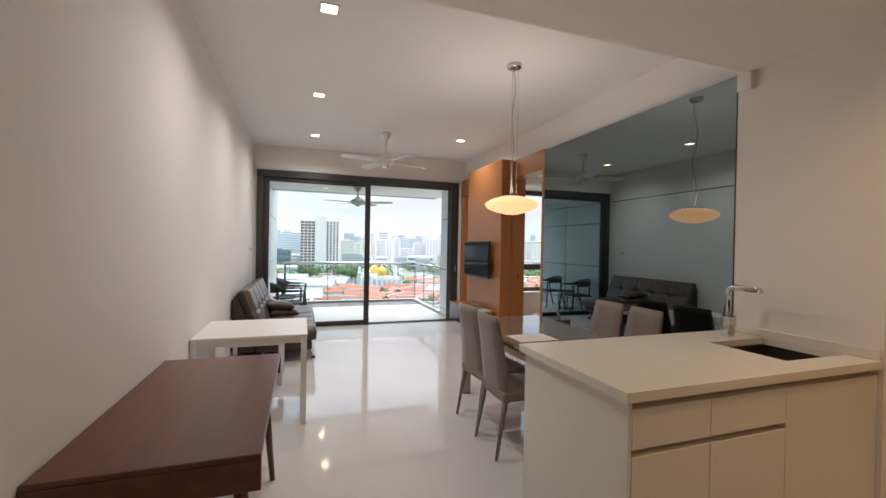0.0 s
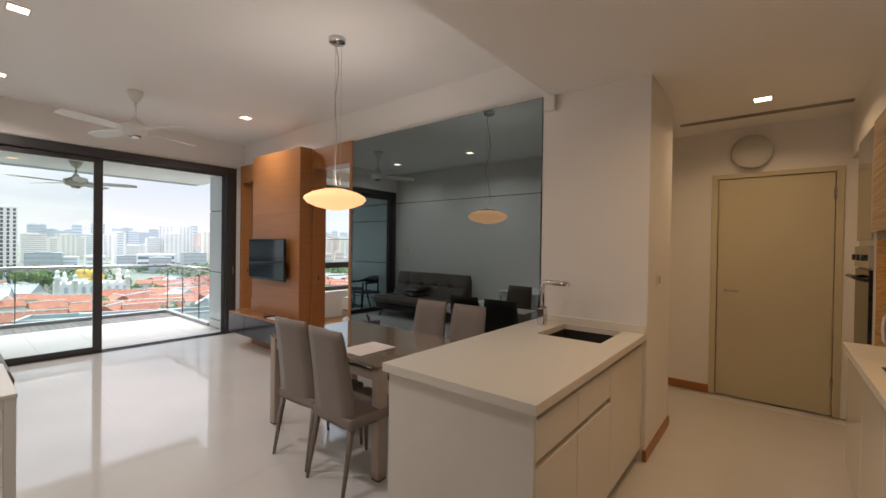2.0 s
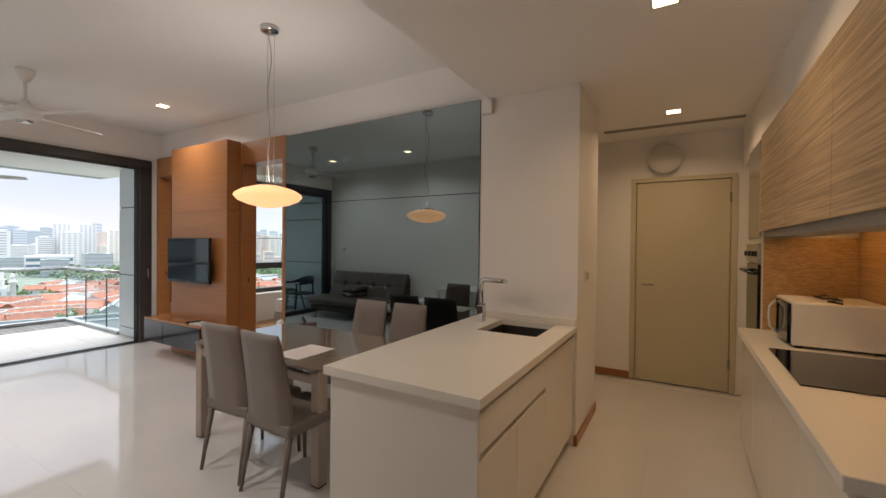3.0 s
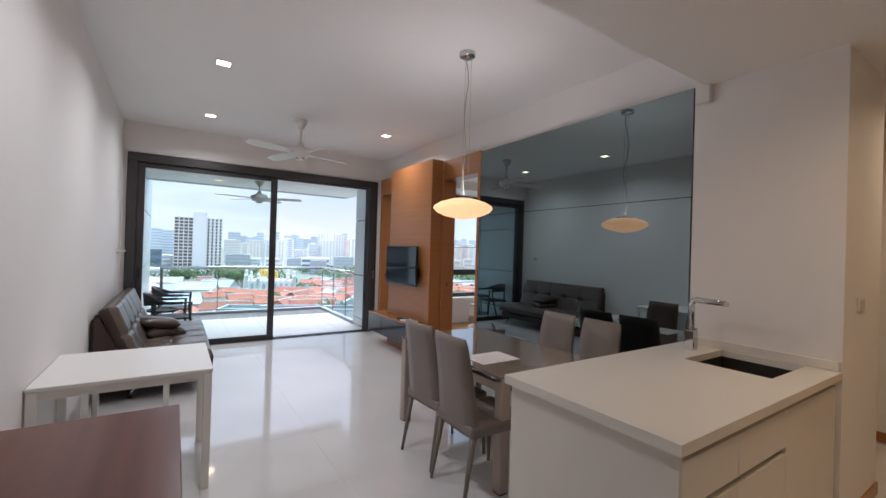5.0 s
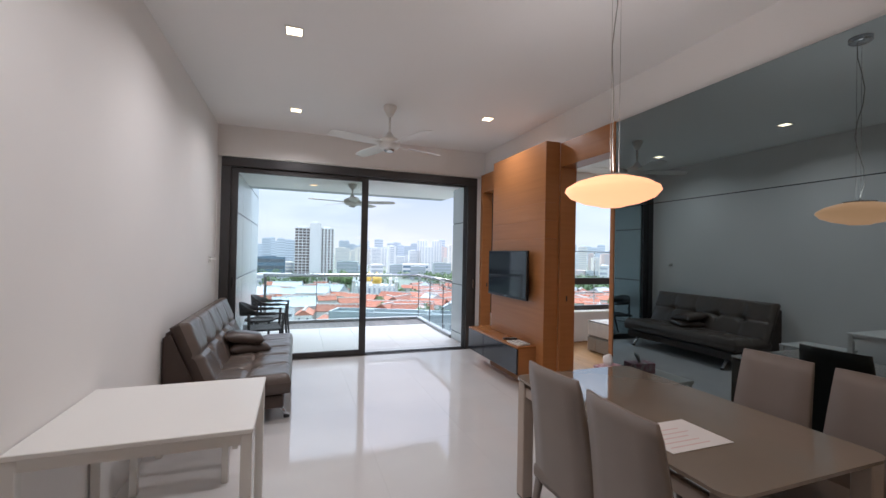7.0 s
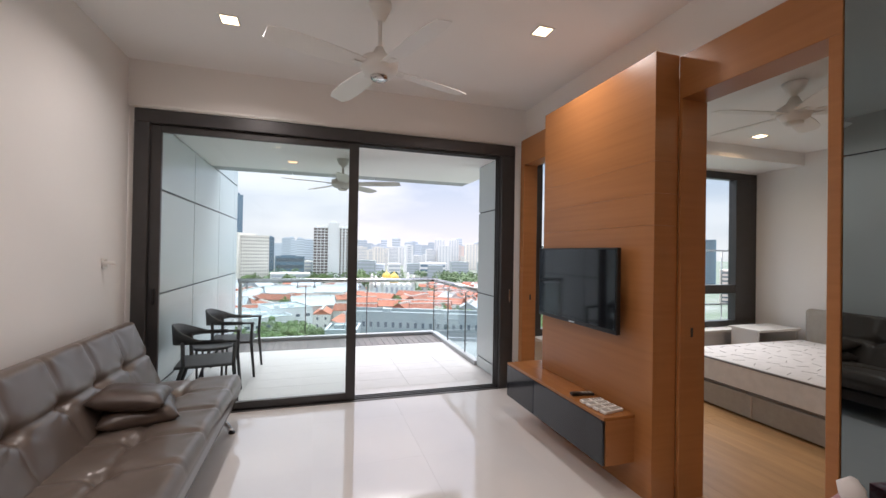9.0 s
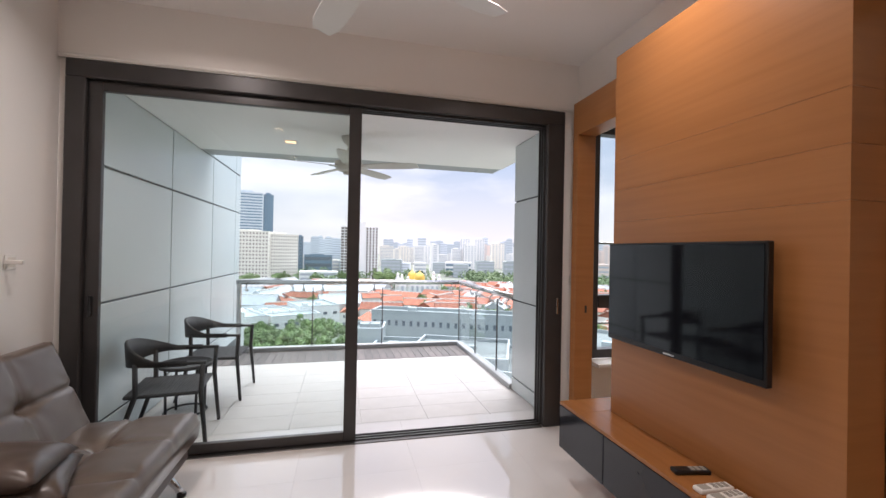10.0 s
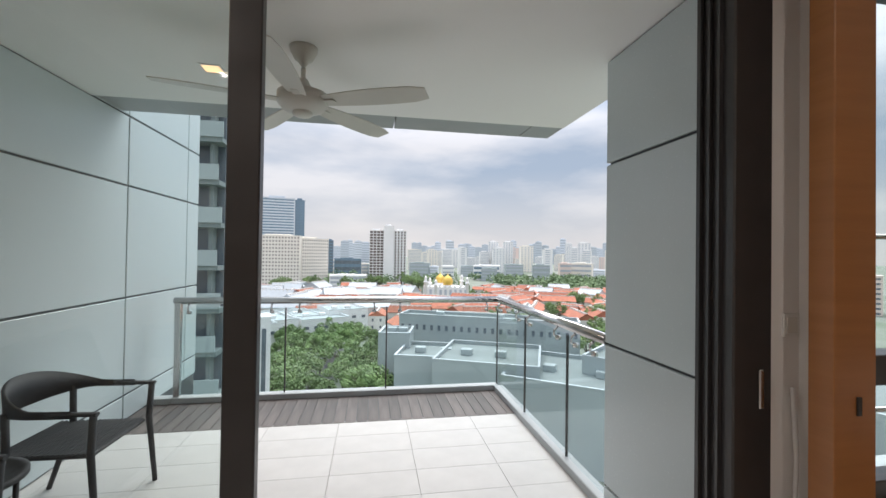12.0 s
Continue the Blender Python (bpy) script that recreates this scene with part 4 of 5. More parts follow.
for b in ((XR + 0.14, YW + 0.04, 2.62, 6.86, YW + 0.14, 2.72), (XR + 0.14, YW + 0.04, 0.56, 6.86, YW + 0.14, 0.64), (XR + 0.14, YW + 0.04, 0.64, 3.36, YW + 0.14, 2.62), (6.76, YW + 0.04, 0.64, 6.86, YW + 0.14, 2.62), (4.20, YW + 0.04, 0.64, 4.28, YW + 0.14, 2.62), (6.44, YW + 0.02, 0.64, 6.758, YW + 0.135, 2.62), (3.36, YW + 0.03, 1.02, 6.76, YW + 0.14, 1.14)):
    box(bm, *b, bevel=0.004)
part("window_frame", bm, M_FRAME, w2)
for a, b in ((3.36, 4.20), (4.28, 6.44)):
    for za, zb in ((0.64, 1.02), (1.14, 2.62)):
        g = bpart("pane", (a, YW + 0.085, za, b, YW + 0.091, zb), M_GLASS, w2)
        g.visible_shadow = False
bm = bmesh.new()
tube(bm, [(3.62, YW + 0.03, 1.10), (3.62, YW - 0.01, 1.15), (3.64, YW - 0.012, 1.17), (3.74, YW - 0.012, 1.17)], 0.011, 8)
part("window_handle", bm, M_BLACK, w2)
orail = thing("window_guard_rail", "steel guard rail outside the bedroom window", "railing")
bm = bmesh.new()
for z in (1.62, 0.85):
    tube(bm, [(3.28, YW + 0.20, z), (6.86, YW + 0.20, z)], 0.012, 8)
for x in (3.28, 3.72, 4.6, 5.5, 6.4, 6.86):
    tube(bm, [(x, YW + 0.20, 0.56), (x, YW + 0.20, 1.62)], 0.010, 8)
part("rails", bm, M_STEEL, orail)
setting("bedroom_outer_ledge", [(XR + 0.2, YW + 0.18, 0.40, 6.9, YW + 0.35, 0.56)], M_CLAD, "grey outside ledge of the bedroom window")
M_THREAD = mat("grey_thread", (0.40, 0.38, 0.36), 0.9)
bed = thing("double_bed", "grey-beige bed base with a bare white quilted mattress", "bed")
bpart("bed_base", (4.70, 5.20, 0.02, 6.70, 7.05, 0.24), M_GREYFAB, bed, 0.012, seg=2)
for y in (5.55, 6.2, 6.85):
    bpart("base_seam", (4.694, y, 0.03, 4.702, y + 0.012, 0.23), M_TAUPE, bed)
bpart("mattress", (4.70, 5.20, 0.245, 6.70, 7.05, 0.50), M_MATTRESS, bed, 0.035, seg=3)
bm = bmesh.new()
for z in (0.262, 0.487):
    tube(bm, [(4.712, 5.22, z), (4.706, 6.1, z), (4.712, 7.03, z)], 0.011, 8)
    tube(bm, [(4.70, 5.21, z), (6.68, 5.21, z)], 0.011, 8)
part("mattress_piping", bm, mat("grey_piping", (0.16, 0.145, 0.135), 0.7), bed, "grey mattress piping")
g = random.Random(21)
bm = bmesh.new()
for i in range(9):
    for k in range(11):
        x, y = 4.84 + 0.21 * i + g.uniform(-0.03, 0.03), 5.33 + 0.16 * k + g.uniform(-0.02, 0.02)
        box(bm, -0.055, -0.004, 0, 0.055, 0.004, 0.003, m=pose(x, y, 0.499, 0, 0, g.choice((18, -22, 30)) + 90 * (i % 2)))
part("stitching", bm, M_THREAD, bed, "grey stitched pattern on the mattress")
bpart("headboard", (6.70, 5.1, 0.0, 6.82, 7.0, 0.9), M_GREYFAB, bed, 0.055, seg=4)
shelf = thing("bedroom_ledge_unit", "low white ledge unit under the bedroom window", "shelf unit")
bpart("top", (6.05, 7.08, 0.60, 6.80, 7.48, 0.625), M_WHITE, shelf, 0.002)
for x in (6.08, 6.76):
    bpart("leg", (x, 7.12, 0.0, x + 0.03, 7.46, 0.60), M_WHITE, shelf)
fan("bedroom_fan", "white ceiling fan over the bed", 4.35, 5.65, 2.90, M_FANWHITE, 0.17, 5, 0.55, 22, 0.11, True)
for x, y in ((5.55, 6.75), (4.0, 4.2)):
    downlight(x, y, 2.90, 2.6, WARM)

# ---- balcony furniture ----
def balcony_chair():
    c = thing("balcony_armchair", "dark grey woven armchair on slim legs", "armchair", group="balcony chairs")
    bm = bmesh.new()
    n = 30
    rows = []
    for i in range(n + 1):
        a = radians(-118 + 236 * i / n)
        back = max(0.0, math.cos(a))
        r = 0.27
        x, y = -r * math.cos(a) * 0.95 - 0.02, r * 1.05 * math.sin(a)
        if abs(math.degrees(a)) > 88:
            x, y = x + 0.06, math.copysign(0.283, y)
        zc = 0.655 + 0.05 * back
        hgt = 0.018 + 0.075 * back ** 1.5
        ins = 0.012
        rows.append([bm.verts.new((x + ox, y, zc + oz)) for ox, oz in ((-ins, -hgt), (-ins - 0.012 * back, hgt), (ins - 0.012 * back, hgt + 0.006), (ins, -hgt))])
    for a, b in zip(rows, rows[1:]):
        for j in range(4):
            f = bm.faces.new((a[j], a[(j + 1) % 4], b[(j + 1) % 4], b[j]))
            f.smooth = True
    bm.faces.new(rows[0]), bm.faces.new(rows[-1][::-1])
    part("backrest", bm, M_WICKER, c)
    bm = bmesh.new()
    for y in (-0.275, 0.275):
        tube(bm, [(0.05, y, 0.66), (0.30, y, 0.655)], 0.018, 10, 0.7)
    part("armrest", bm, M_WICKER, c)
    bm = bmesh.new()
    box(bm, -0.24, -0.25, 0.405, 0.26, 0.25, 0.43, bevel=0.008)
    for i in range(20):
        box(bm, -0.235 + i * 0.0248, -0.245, 0.428, -0.225 + i * 0.0248, 0.245, 0.4345)
    part("seat", bm, M_WICKER, c)
    for x, y, x2 in ((0.28, -0.275, 0.31), (0.28, 0.275, 0.31), (-0.17, -0.24, -0.30), (-0.17, 0.24, -0.30)):
        bm = bmesh.new()
        tube(bm, [(x, y, 0.66), (x * 0.96, y * 0.99, 0.43), (x2, y * 1.02, 0)], [0.018, 0.019, 0.014], 10)
        part("leg", bm, M_WICKER, c)
    return c


bc = balcony_chair()
bc.matrix_basis = pose(-0.195, 9.17, ZB, 0, 0, -2)
copy_thing(bc, pose(-0.25, 8.12, ZB, 0, 0, 6))
bt = thing("balcony_side_table", "small round dark woven side table", "side table", -0.30, 8.62, ZB)
bm = bmesh.new()
lathe(bm, [(0, 0.44), (0.20, 0.44), (0.225, 0.45), (0.225, 0.475), (0.20, 0.475), (0.195, 0.462), (0, 0.462)], 32)
part("tabletop", bm, M_WICKER, bt)
for k in range(4):
    a = radians(45 + 90 * k)
    bm = bmesh.new()
    tube(bm, [(0.18 * math.cos(a), 0.18 * math.sin(a), 0.445), (0.17 * math.cos(a), 0.17 * math.sin(a), 0.0)], 0.012, 8)
    part("leg", bm, M_WICKER, bt)
bm = bmesh.new()
tube(bm, [(0.17 * math.cos(radians(k * 15)), 0.17 * math.sin(radians(k * 15)), 0.03) for k in range(25)], 0.010, 8)
part("foot_ring", bm, M_WICKER, bt)

# ---- the city below ----
ZG = -38.0
EX, EY = 1.5, 6.4
setting("ground", [(-3000, -200, ZG - 1, 3500, 4500, ZG)], mat("city_ground", (0.24, 0.25, 0.22), 0.9, scale=0.03, colour2=(0.11, 0.15, 0.09), vary=0.2), "city ground with grass and paving")
M_TOWERW = mat("pale_concrete", (0.80, 0.79, 0.77), 0.8, vary=0.03, scale=0.1)
M_CREAM = mat("cream_concrete", (0.80, 0.75, 0.67), 0.8, vary=0.03, scale=0.1)
M_PINKISH = mat("rose_concrete", (0.74, 0.60, 0.54), 0.8, vary=0.03, scale=0.1)
# distance haze is mixed into this facade colour
M_HAZE = mat("haze_paled_blue_facade", (0.68, 0.71, 0.76), 0.8, vary=0.03, scale=0.1)
M_BLUEG = mat("blue_grey_curtain_wall", (0.17, 0.25, 0.32), 0.25, vary=0.1, scale=0.2)
M_GREYT = mat("grey_tower_cladding", (0.56, 0.60, 0.64), 0.6, vary=0.04, scale=0.2)
M_WIN = mat("dark_window_glass", (0.16, 0.19, 0.22), 0.15, vary=0.2, scale=0.3)
# far windows lightened in colour to imitate the haze
M_WINP = mat("haze_paled_windows", (0.46, 0.49, 0.54), 0.3, vary=0.1, scale=0.3)
M_BROWNW = mat("brown_window_strip", (0.13, 0.10, 0.09), 0.3, vary=0.1, scale=0.3)
M_HOTELWIN = mat("brown_grey_windows", (0.27, 0.24, 0.21), 0.3, vary=0.1, scale=0.3)
M_SLATE = mat("pale_grey_metal_roof", (0.46, 0.50, 0.52), 0.7, vary=0.06, scale=0.4, per_object=0.25)
M_TERRA = mat("terracotta_roof_tiles", (0.46, 0.17, 0.10), 0.9, scale=0.5, colour2=(0.30, 0.115, 0.075), bump=0.3, bump_scale=3, per_object=0.28)
M_HOUSE = mat("white_render", (0.68, 0.66, 0.62), 0.8, vary=0.06, scale=0.3, per_object=0.12)
M_ROOFG = mat("grey_green_flat_roof", (0.22, 0.255, 0.25), 0.95, vary=0.1, scale=0.2)
M_ROOFW = mat("grey_blue_render", (0.37, 0.415, 0.415), 0.9, vary=0.05, scale=0.2)
M_GOLD = mat("gold_dome", (0.72, 0.48, 0.10), 0.4, metal=0.4, vary=0.05, scale=0.5)
M_BARK = mat("bark", (0.12, 0.09, 0.07), 0.9, vary=0.2)


def leaf_mat(name, c, c2):
    m = mat(name, c, 0.7, colour2=c2, scale=0.35, per_object=0.25)
    return m


M_LEAF = leaf_mat("green_leaves", (0.22, 0.31, 0.11), (0.10, 0.17, 0.06))
M_LEAFFAR = mat("far_green_leaves", (0.20, 0.28, 0.13), 0.8, colour2=(0.09, 0.145, 0.07), scale=0.05)
ROADM = mat("asphalt", (0.10, 0.10, 0.105), 0.9, vary=0.1, scale=0.3)


def spot(px, d):
    """Ground place at distance d on the bearing px (784 lies straight ahead)."""
    a = radians(9.8) + math.atan((px - 784) / 723.5)
    return EX + d * math.sin(a), EY + d * math.cos(a), -math.degrees(a)


def height(py, d):
    return 1.5 - (py - 450) / 723.5 * d


def tower(label, px0, px1, top, d, material, floors, cols, wmat, depth=18, turn=0, group="city blocks", name="apartment_block", band=False, wfill=0.6, hfill=0.5, base=ZG):
    x, y, rz = spot((px0 + px1) / 2, d)
    a0, a1 = math.atan((px0 - 784) / 723.5), math.atan((px1 - 784) / 723.5)
    w = d * (a1 - a0)
    zt = height(top, d)
    t = thing(name, label, "building", x, y, base, rz + turn, group)
    h = zt - base
    bm = bmesh.new()
    box(bm, -w / 2, 0, 0, w / 2, depth, h)
    box(bm, -w * 0.3, depth * 0.3, h, w * 0.2, depth * 0.7, h + h * 0.03 + 1)
    part("wall", bm, material, t)
    bpart("parapet", (-w / 2 - 0.2, -0.25, h - 0.3, w / 2 + 0.2, depth + 0.2, h + 0.6), material, t)
    fh, cw = h / floors, w / cols
    bm = bmesh.new()
    if band:
        box(bm, -w * 0.47, -0.12, -fh * hfill / 2, w * 0.47, 0.2, fh * hfill / 2)
    else:
        box(bm, -cw * wfill / 2, -0.12, -fh * hfill / 2, cw * wfill / 2, 0.2, fh * hfill / 2)
    me = mesh_of("window", bm, wmat)
    for f in range(floors):
        z = (f + 0.5) * fh
        if base + z < height(600, d):
            continue
        for c in range(1 if band else cols):
            o = new("window_band" if band else "window", me)
            o.location = (0 if band else -w / 2 + (c + 0.5) * cw, 0, z)
            o.parent = t
    return t, w, h


# near landmarks
tower("white hotel slab with a grid of small windows", 440, 532, 424, 470, M_CREAM, 15, 16, M_HOTELWIN, 60, -14, "city landmarks", "hotel_slab", wfill=0.5, hfill=0.42)
tower("white hotel slab end with a grid of small windows", 533, 584, 428, 482, M_CREAM, 15, 12, M_HOTELWIN, 40, 24, "city landmarks", "hotel_slab", wfill=0.45, hfill=0.42)
tower("blue-grey glass office tower with pale bands", 462, 521, 362, 560, M_GREYT, 30, 1, M_BLUEG, 40, 0, "city landmarks", "office_tower", band=True, hfill=0.45)
tower("blue-grey glass office tower side", 521, 538, 364, 565, M_BLUEG, 30, 2, M_BLUEG, 40, 0, "city landmarks", "office_tower", wfill=0.8, hfill=0.7)
tower("hotel tower with dark brown window strips", 654, 679, 411, 520, M_TOWERW, 19, 4, M_BROWNW, 20, 0, "city landmarks", "hotel_tower", wfill=0.8, hfill=0.72)
tower("white windowless hotel tower core", 679, 697, 403, 515, M_TOWERW, 19, 1, M_TOWERW, 26, 0, "city landmarks", "hotel_tower", band=True, hfill=0.1)
tower("white hotel tower with narrow window strips", 697, 719, 411, 522, M_TOWERW, 19, 4, M_BROWNW, 22, 0, "city landmarks", "hotel_tower", wfill=0.45, hfill=0.72)
tower("low dark blue office building", 592, 640, 461, 640, M_BLUEG, 3, 1, M_WIN, 20, 0, "city landmarks", "office_building", band=True)
tower("slim dark blue office tower", 580, 590, 430, 700, M_BLUEG, 12, 1, M_WIN, 20, 0, "city landmarks", "office_tower", band=True)
tower("low white public building", 584, 650, 490, 460, M_TOWERW, 3, 1, M_WINP, 24, 0, "city landmarks", "low_building", band=True)
tower("white and glass civic building", 838, 885, 470, 640, M_TOWERW, 3, 1, M_BLUEG, 25, 0, "city landmarks", "low_building", band=True)
# skyline
rnd = random.Random(5)
px = 590.0
while px < 1240:
    w = rnd.uniform(7, 17)
    d = rnd.uniform(1500, 2400)
    top = rnd.uniform(430, 442) - (8 if rnd.random() < 0.15 else 0)
    if not 640 < px < 725:
        tower("distant apartment tower on the skyline, haze painted into its colours", px, px + w, top, d, rnd.choice((M_HAZE, M_HAZE, M_GREYT, M_HAZE)), 9, 1, M_WINP, 30, 0, "skyline towers", "skyline_tower", band=True, hfill=0.35)
    px += w * rnd.uniform(0.55, 1.05)
px = 722.0
while px < 1230:
    w = rnd.uniform(12, 26)
    d = rnd.uniform(800, 1200)
    top = rnd.uniform(434, 458)
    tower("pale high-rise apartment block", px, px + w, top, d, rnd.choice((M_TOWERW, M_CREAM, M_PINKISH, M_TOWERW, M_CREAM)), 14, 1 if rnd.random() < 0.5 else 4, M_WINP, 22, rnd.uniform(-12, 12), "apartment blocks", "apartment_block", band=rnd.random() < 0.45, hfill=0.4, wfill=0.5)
    px += w * rnd.uniform(0.6, 1.15)
px = 585.0
while px < 1260:
    w = rnd.uniform(14, 40)
    tower("low pale city building among trees", px, px + w, rnd.uniform(462, 476), rnd.uniform(560, 760), rnd.choice((M_TOWERW, M_CREAM, M_PINKISH, M_HAZE, M_ROOFW)), 4, 1, M_WINP, 20, rnd.uniform(-15, 15), "low city buildings", "low_building", band=True, hfill=0.4)
    px += w * rnd.uniform(0.8, 1.6)
for p0, p1, tp in ((864, 882, 428), (890, 908, 428), (1000, 1012, 430), (1022, 1046, 429)):
    tower("white apartment tower with a stepped crown", p0, p1, tp, 900, M_TOWERW, 22, 4, M_WINP, 20, 0, "apartment blocks", "apartment_block", wfill=0.5, hfill=0.5)
# seen from the left-hand side of the room and through the bedroom window
for p0, p1, tp, d, m, fl in ((1300, 1420, 425, 620, M_BLUEG, 18), (1430, 1560, 470, 420, M_PINKISH, 8), (1640, 1800, 440, 500, M_TOWERW, 16), (1850, 2050, 455, 420, M_CREAM, 12), (2150, 2500, 420, 500, M_HAZE, 20)):
    tower("office block seen past the balcony", p0, p1, tp, d, m, fl, 1, M_WIN, 25, 0, "city landmarks", "office_block", band=True, hfill=0.4)
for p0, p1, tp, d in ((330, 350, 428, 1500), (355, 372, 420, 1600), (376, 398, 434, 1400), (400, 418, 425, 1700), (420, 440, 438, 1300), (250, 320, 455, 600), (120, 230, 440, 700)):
    tower("distant apartment tower on the skyline, haze painted into its colours", p0, p1, tp, d, M_HAZE, 12, 1, M_WINP, 20, 0, "skyline towers", "skyline_tower", band=True)

# shophouses: gabled house, built once per size and copied
def house(w, l, h, roof=None, label="white shophouse with a terracotta tiled gable roof"):
    t = thing("shophouse", label, "house", 0, 0, ZG, 0, "terracotta shophouses")
    bpart("wall", (-w / 2, -l / 2, 0, w / 2, l / 2, h), M_HOUSE, t)
    bm = bmesh.new()
    rise = w * 0.30
    for sx in (-1, 1):
        a = [(0, -l / 2 - 0.3, h + rise), (sx * (w / 2 + 0.5), -l / 2 - 0.3, h - 0.15), (sx * (w / 2 + 0.5), l / 2 + 0.3, h - 0.15), (0, l / 2 + 0.3, h + rise)]
        lo = [bm.verts.new(v) for v in a]
        hi = [bm.verts.new((v[0], v[1], v[2] + 0.25)) for v in a]
        bm.faces.new(lo), bm.faces.new(hi)
        for k in range(4):
            bm.faces.new((lo[k], lo[(k + 1) % 4], hi[(k + 1) % 4], hi[k]))
    for y in (-l / 2, l / 2):
        bm.faces.new([bm.verts.new(v) for v in ((-w / 2, y, h), (w / 2, y, h), (0, y, h + rise))])
    part("roof", bm, roof or M_TERRA, t)
    bm = bmesh.new()
    for k in range(8):
        y = -l / 2 + (k + 0.5) * l / 8
        box(bm, -0.12 * w, y - 0.1, h + rise * 0.78, 0.12 * w, y + 0.1, h + rise + 0.32)
    box(bm, -0.25, -l / 2 - 0.3, h + rise + 0.1, 0.25, l / 2 + 0.3, h + rise + 0.5)
    part("ridge", bm, M_HOUSE, t)
    bm = bmesh.new()
    box(bm, -0.5, -0.08, -0.7, 0.5, 0.08, 0.7)
    me = mesh_of("window", bm, M_WIN)
    for f in range(2):
        for k in (-1, 1):
            o = new("window", me)
            o.location, o.parent = (k * w / 4, -l / 2, 2 + f * 3.5), t
            o = new("window", me)
            o.location, o.parent, o.rotation_euler = (-w / 2, k * l / 4, 2 + f * 3.5), t, (0, 0, radians(90))
    return t


GREYROOF = "white house with a pale grey metal gable roof"
kinds = [house(8, 16, 7.5), house(10, 22, 8.5), house(9, 12, 9), house(12, 18, 9.5, M_SLATE, GREYROOF), house(15, 22, 10, M_SLATE, GREYROOF)]
used = set()
for d in range(165, 400, 14):
    step = 17 / d * 723
    p = 60 + rnd.uniform(0, step)
    while p < 1330:
        mosque = 735 < p < 850 and d > 300
        keep = d > 215 or 720 < p < 870 or p > 1120
        if keep and not mosque and rnd.random() < 0.72:
            x, y, rz = spot(p, d + rnd.uniform(-3, 3))
            k = rnd.choice(kinds[:3] * 2 + kinds[3:] if p < 720 else kinds[:3] * 3 + kinds[3:4])
            m = pose(x, y, ZG, 0, 0, rz + rnd.choice((80, 62, 100, -6, 76, 20, -30)))
            if k not in used:
                k.matrix_basis = m
                used.add(k)
            else:
                copy_thing(k, m)
        p += step * rnd.uniform(0.8, 1.7)

# mosque
mx, my, mrz = spot(790, 345)
mosque = thing("mosque", "white mosque with gold onion domes and minarets", "mosque", mx, my, ZG, mrz)
bpart("hall", (-19, 0, 0, 19, 22, 11.5), M_TOWERW, mosque)
for k in range(9):
    bpart("parapet_tooth", (-19 + k * 4.3, -0.3, 11.5, -17.4 + k * 4.3, 0.5, 13), M_TOWERW, mosque)
    bpart("arch_window", (-18 + k * 4.2, -0.25, 5, -16 + k * 4.2, 0.1, 9.5), M_WINP, mosque)


def onion(cx, cy, z, r, name="dome"):
    bm = bmesh.new()
    lathe(bm, [(r * 0.85, z - r * 0.6), (r * 0.85, z), (r * 0.98, z + 0.25 * r), (r, z + 0.5 * r), (r * 0.9, z + 0.9 * r), (r * 0.62, z + 1.25 * r), (r * 0.25, z + 1.5 * r), (r * 0.06, z + 1.75 * r), (0, z + 2.1 * r)], 28, cx, cy)
    part(name, bm, M_GOLD, mosque, "gold dome")
    bm = bmesh.new()
    lathe(bm, [(r * 1.05, z - r * 1.2), (r * 1.05, z - r * 0.2), (r * 0.86, z - r * 0.2)], 28, cx, cy)
    part("drum", bm, M_TOWERW, mosque)


onion(1.5, 5, 14.0, 4.6)
onion(-5, 16, 15.0, 4.2)
for x, y, h in ((-17, 1, 20), (-14, 12, 18), (13.5, 6, 21), (18, 1, 19), (-8.5, 1, 17)):
    bm = bmesh.new()
    lathe(bm, [(1.6, 0), (1.5, h * 0.75), (2.1, h * 0.77), (2.1, h * 0.80), (1.2, h * 0.81), (1.1, h * 0.92), (1.3, h * 0.93), (0.9, h * 0.99), (0, h * 1.06)], 12, x, y)
    part("minaret", bm, M_TOWERW, mosque)

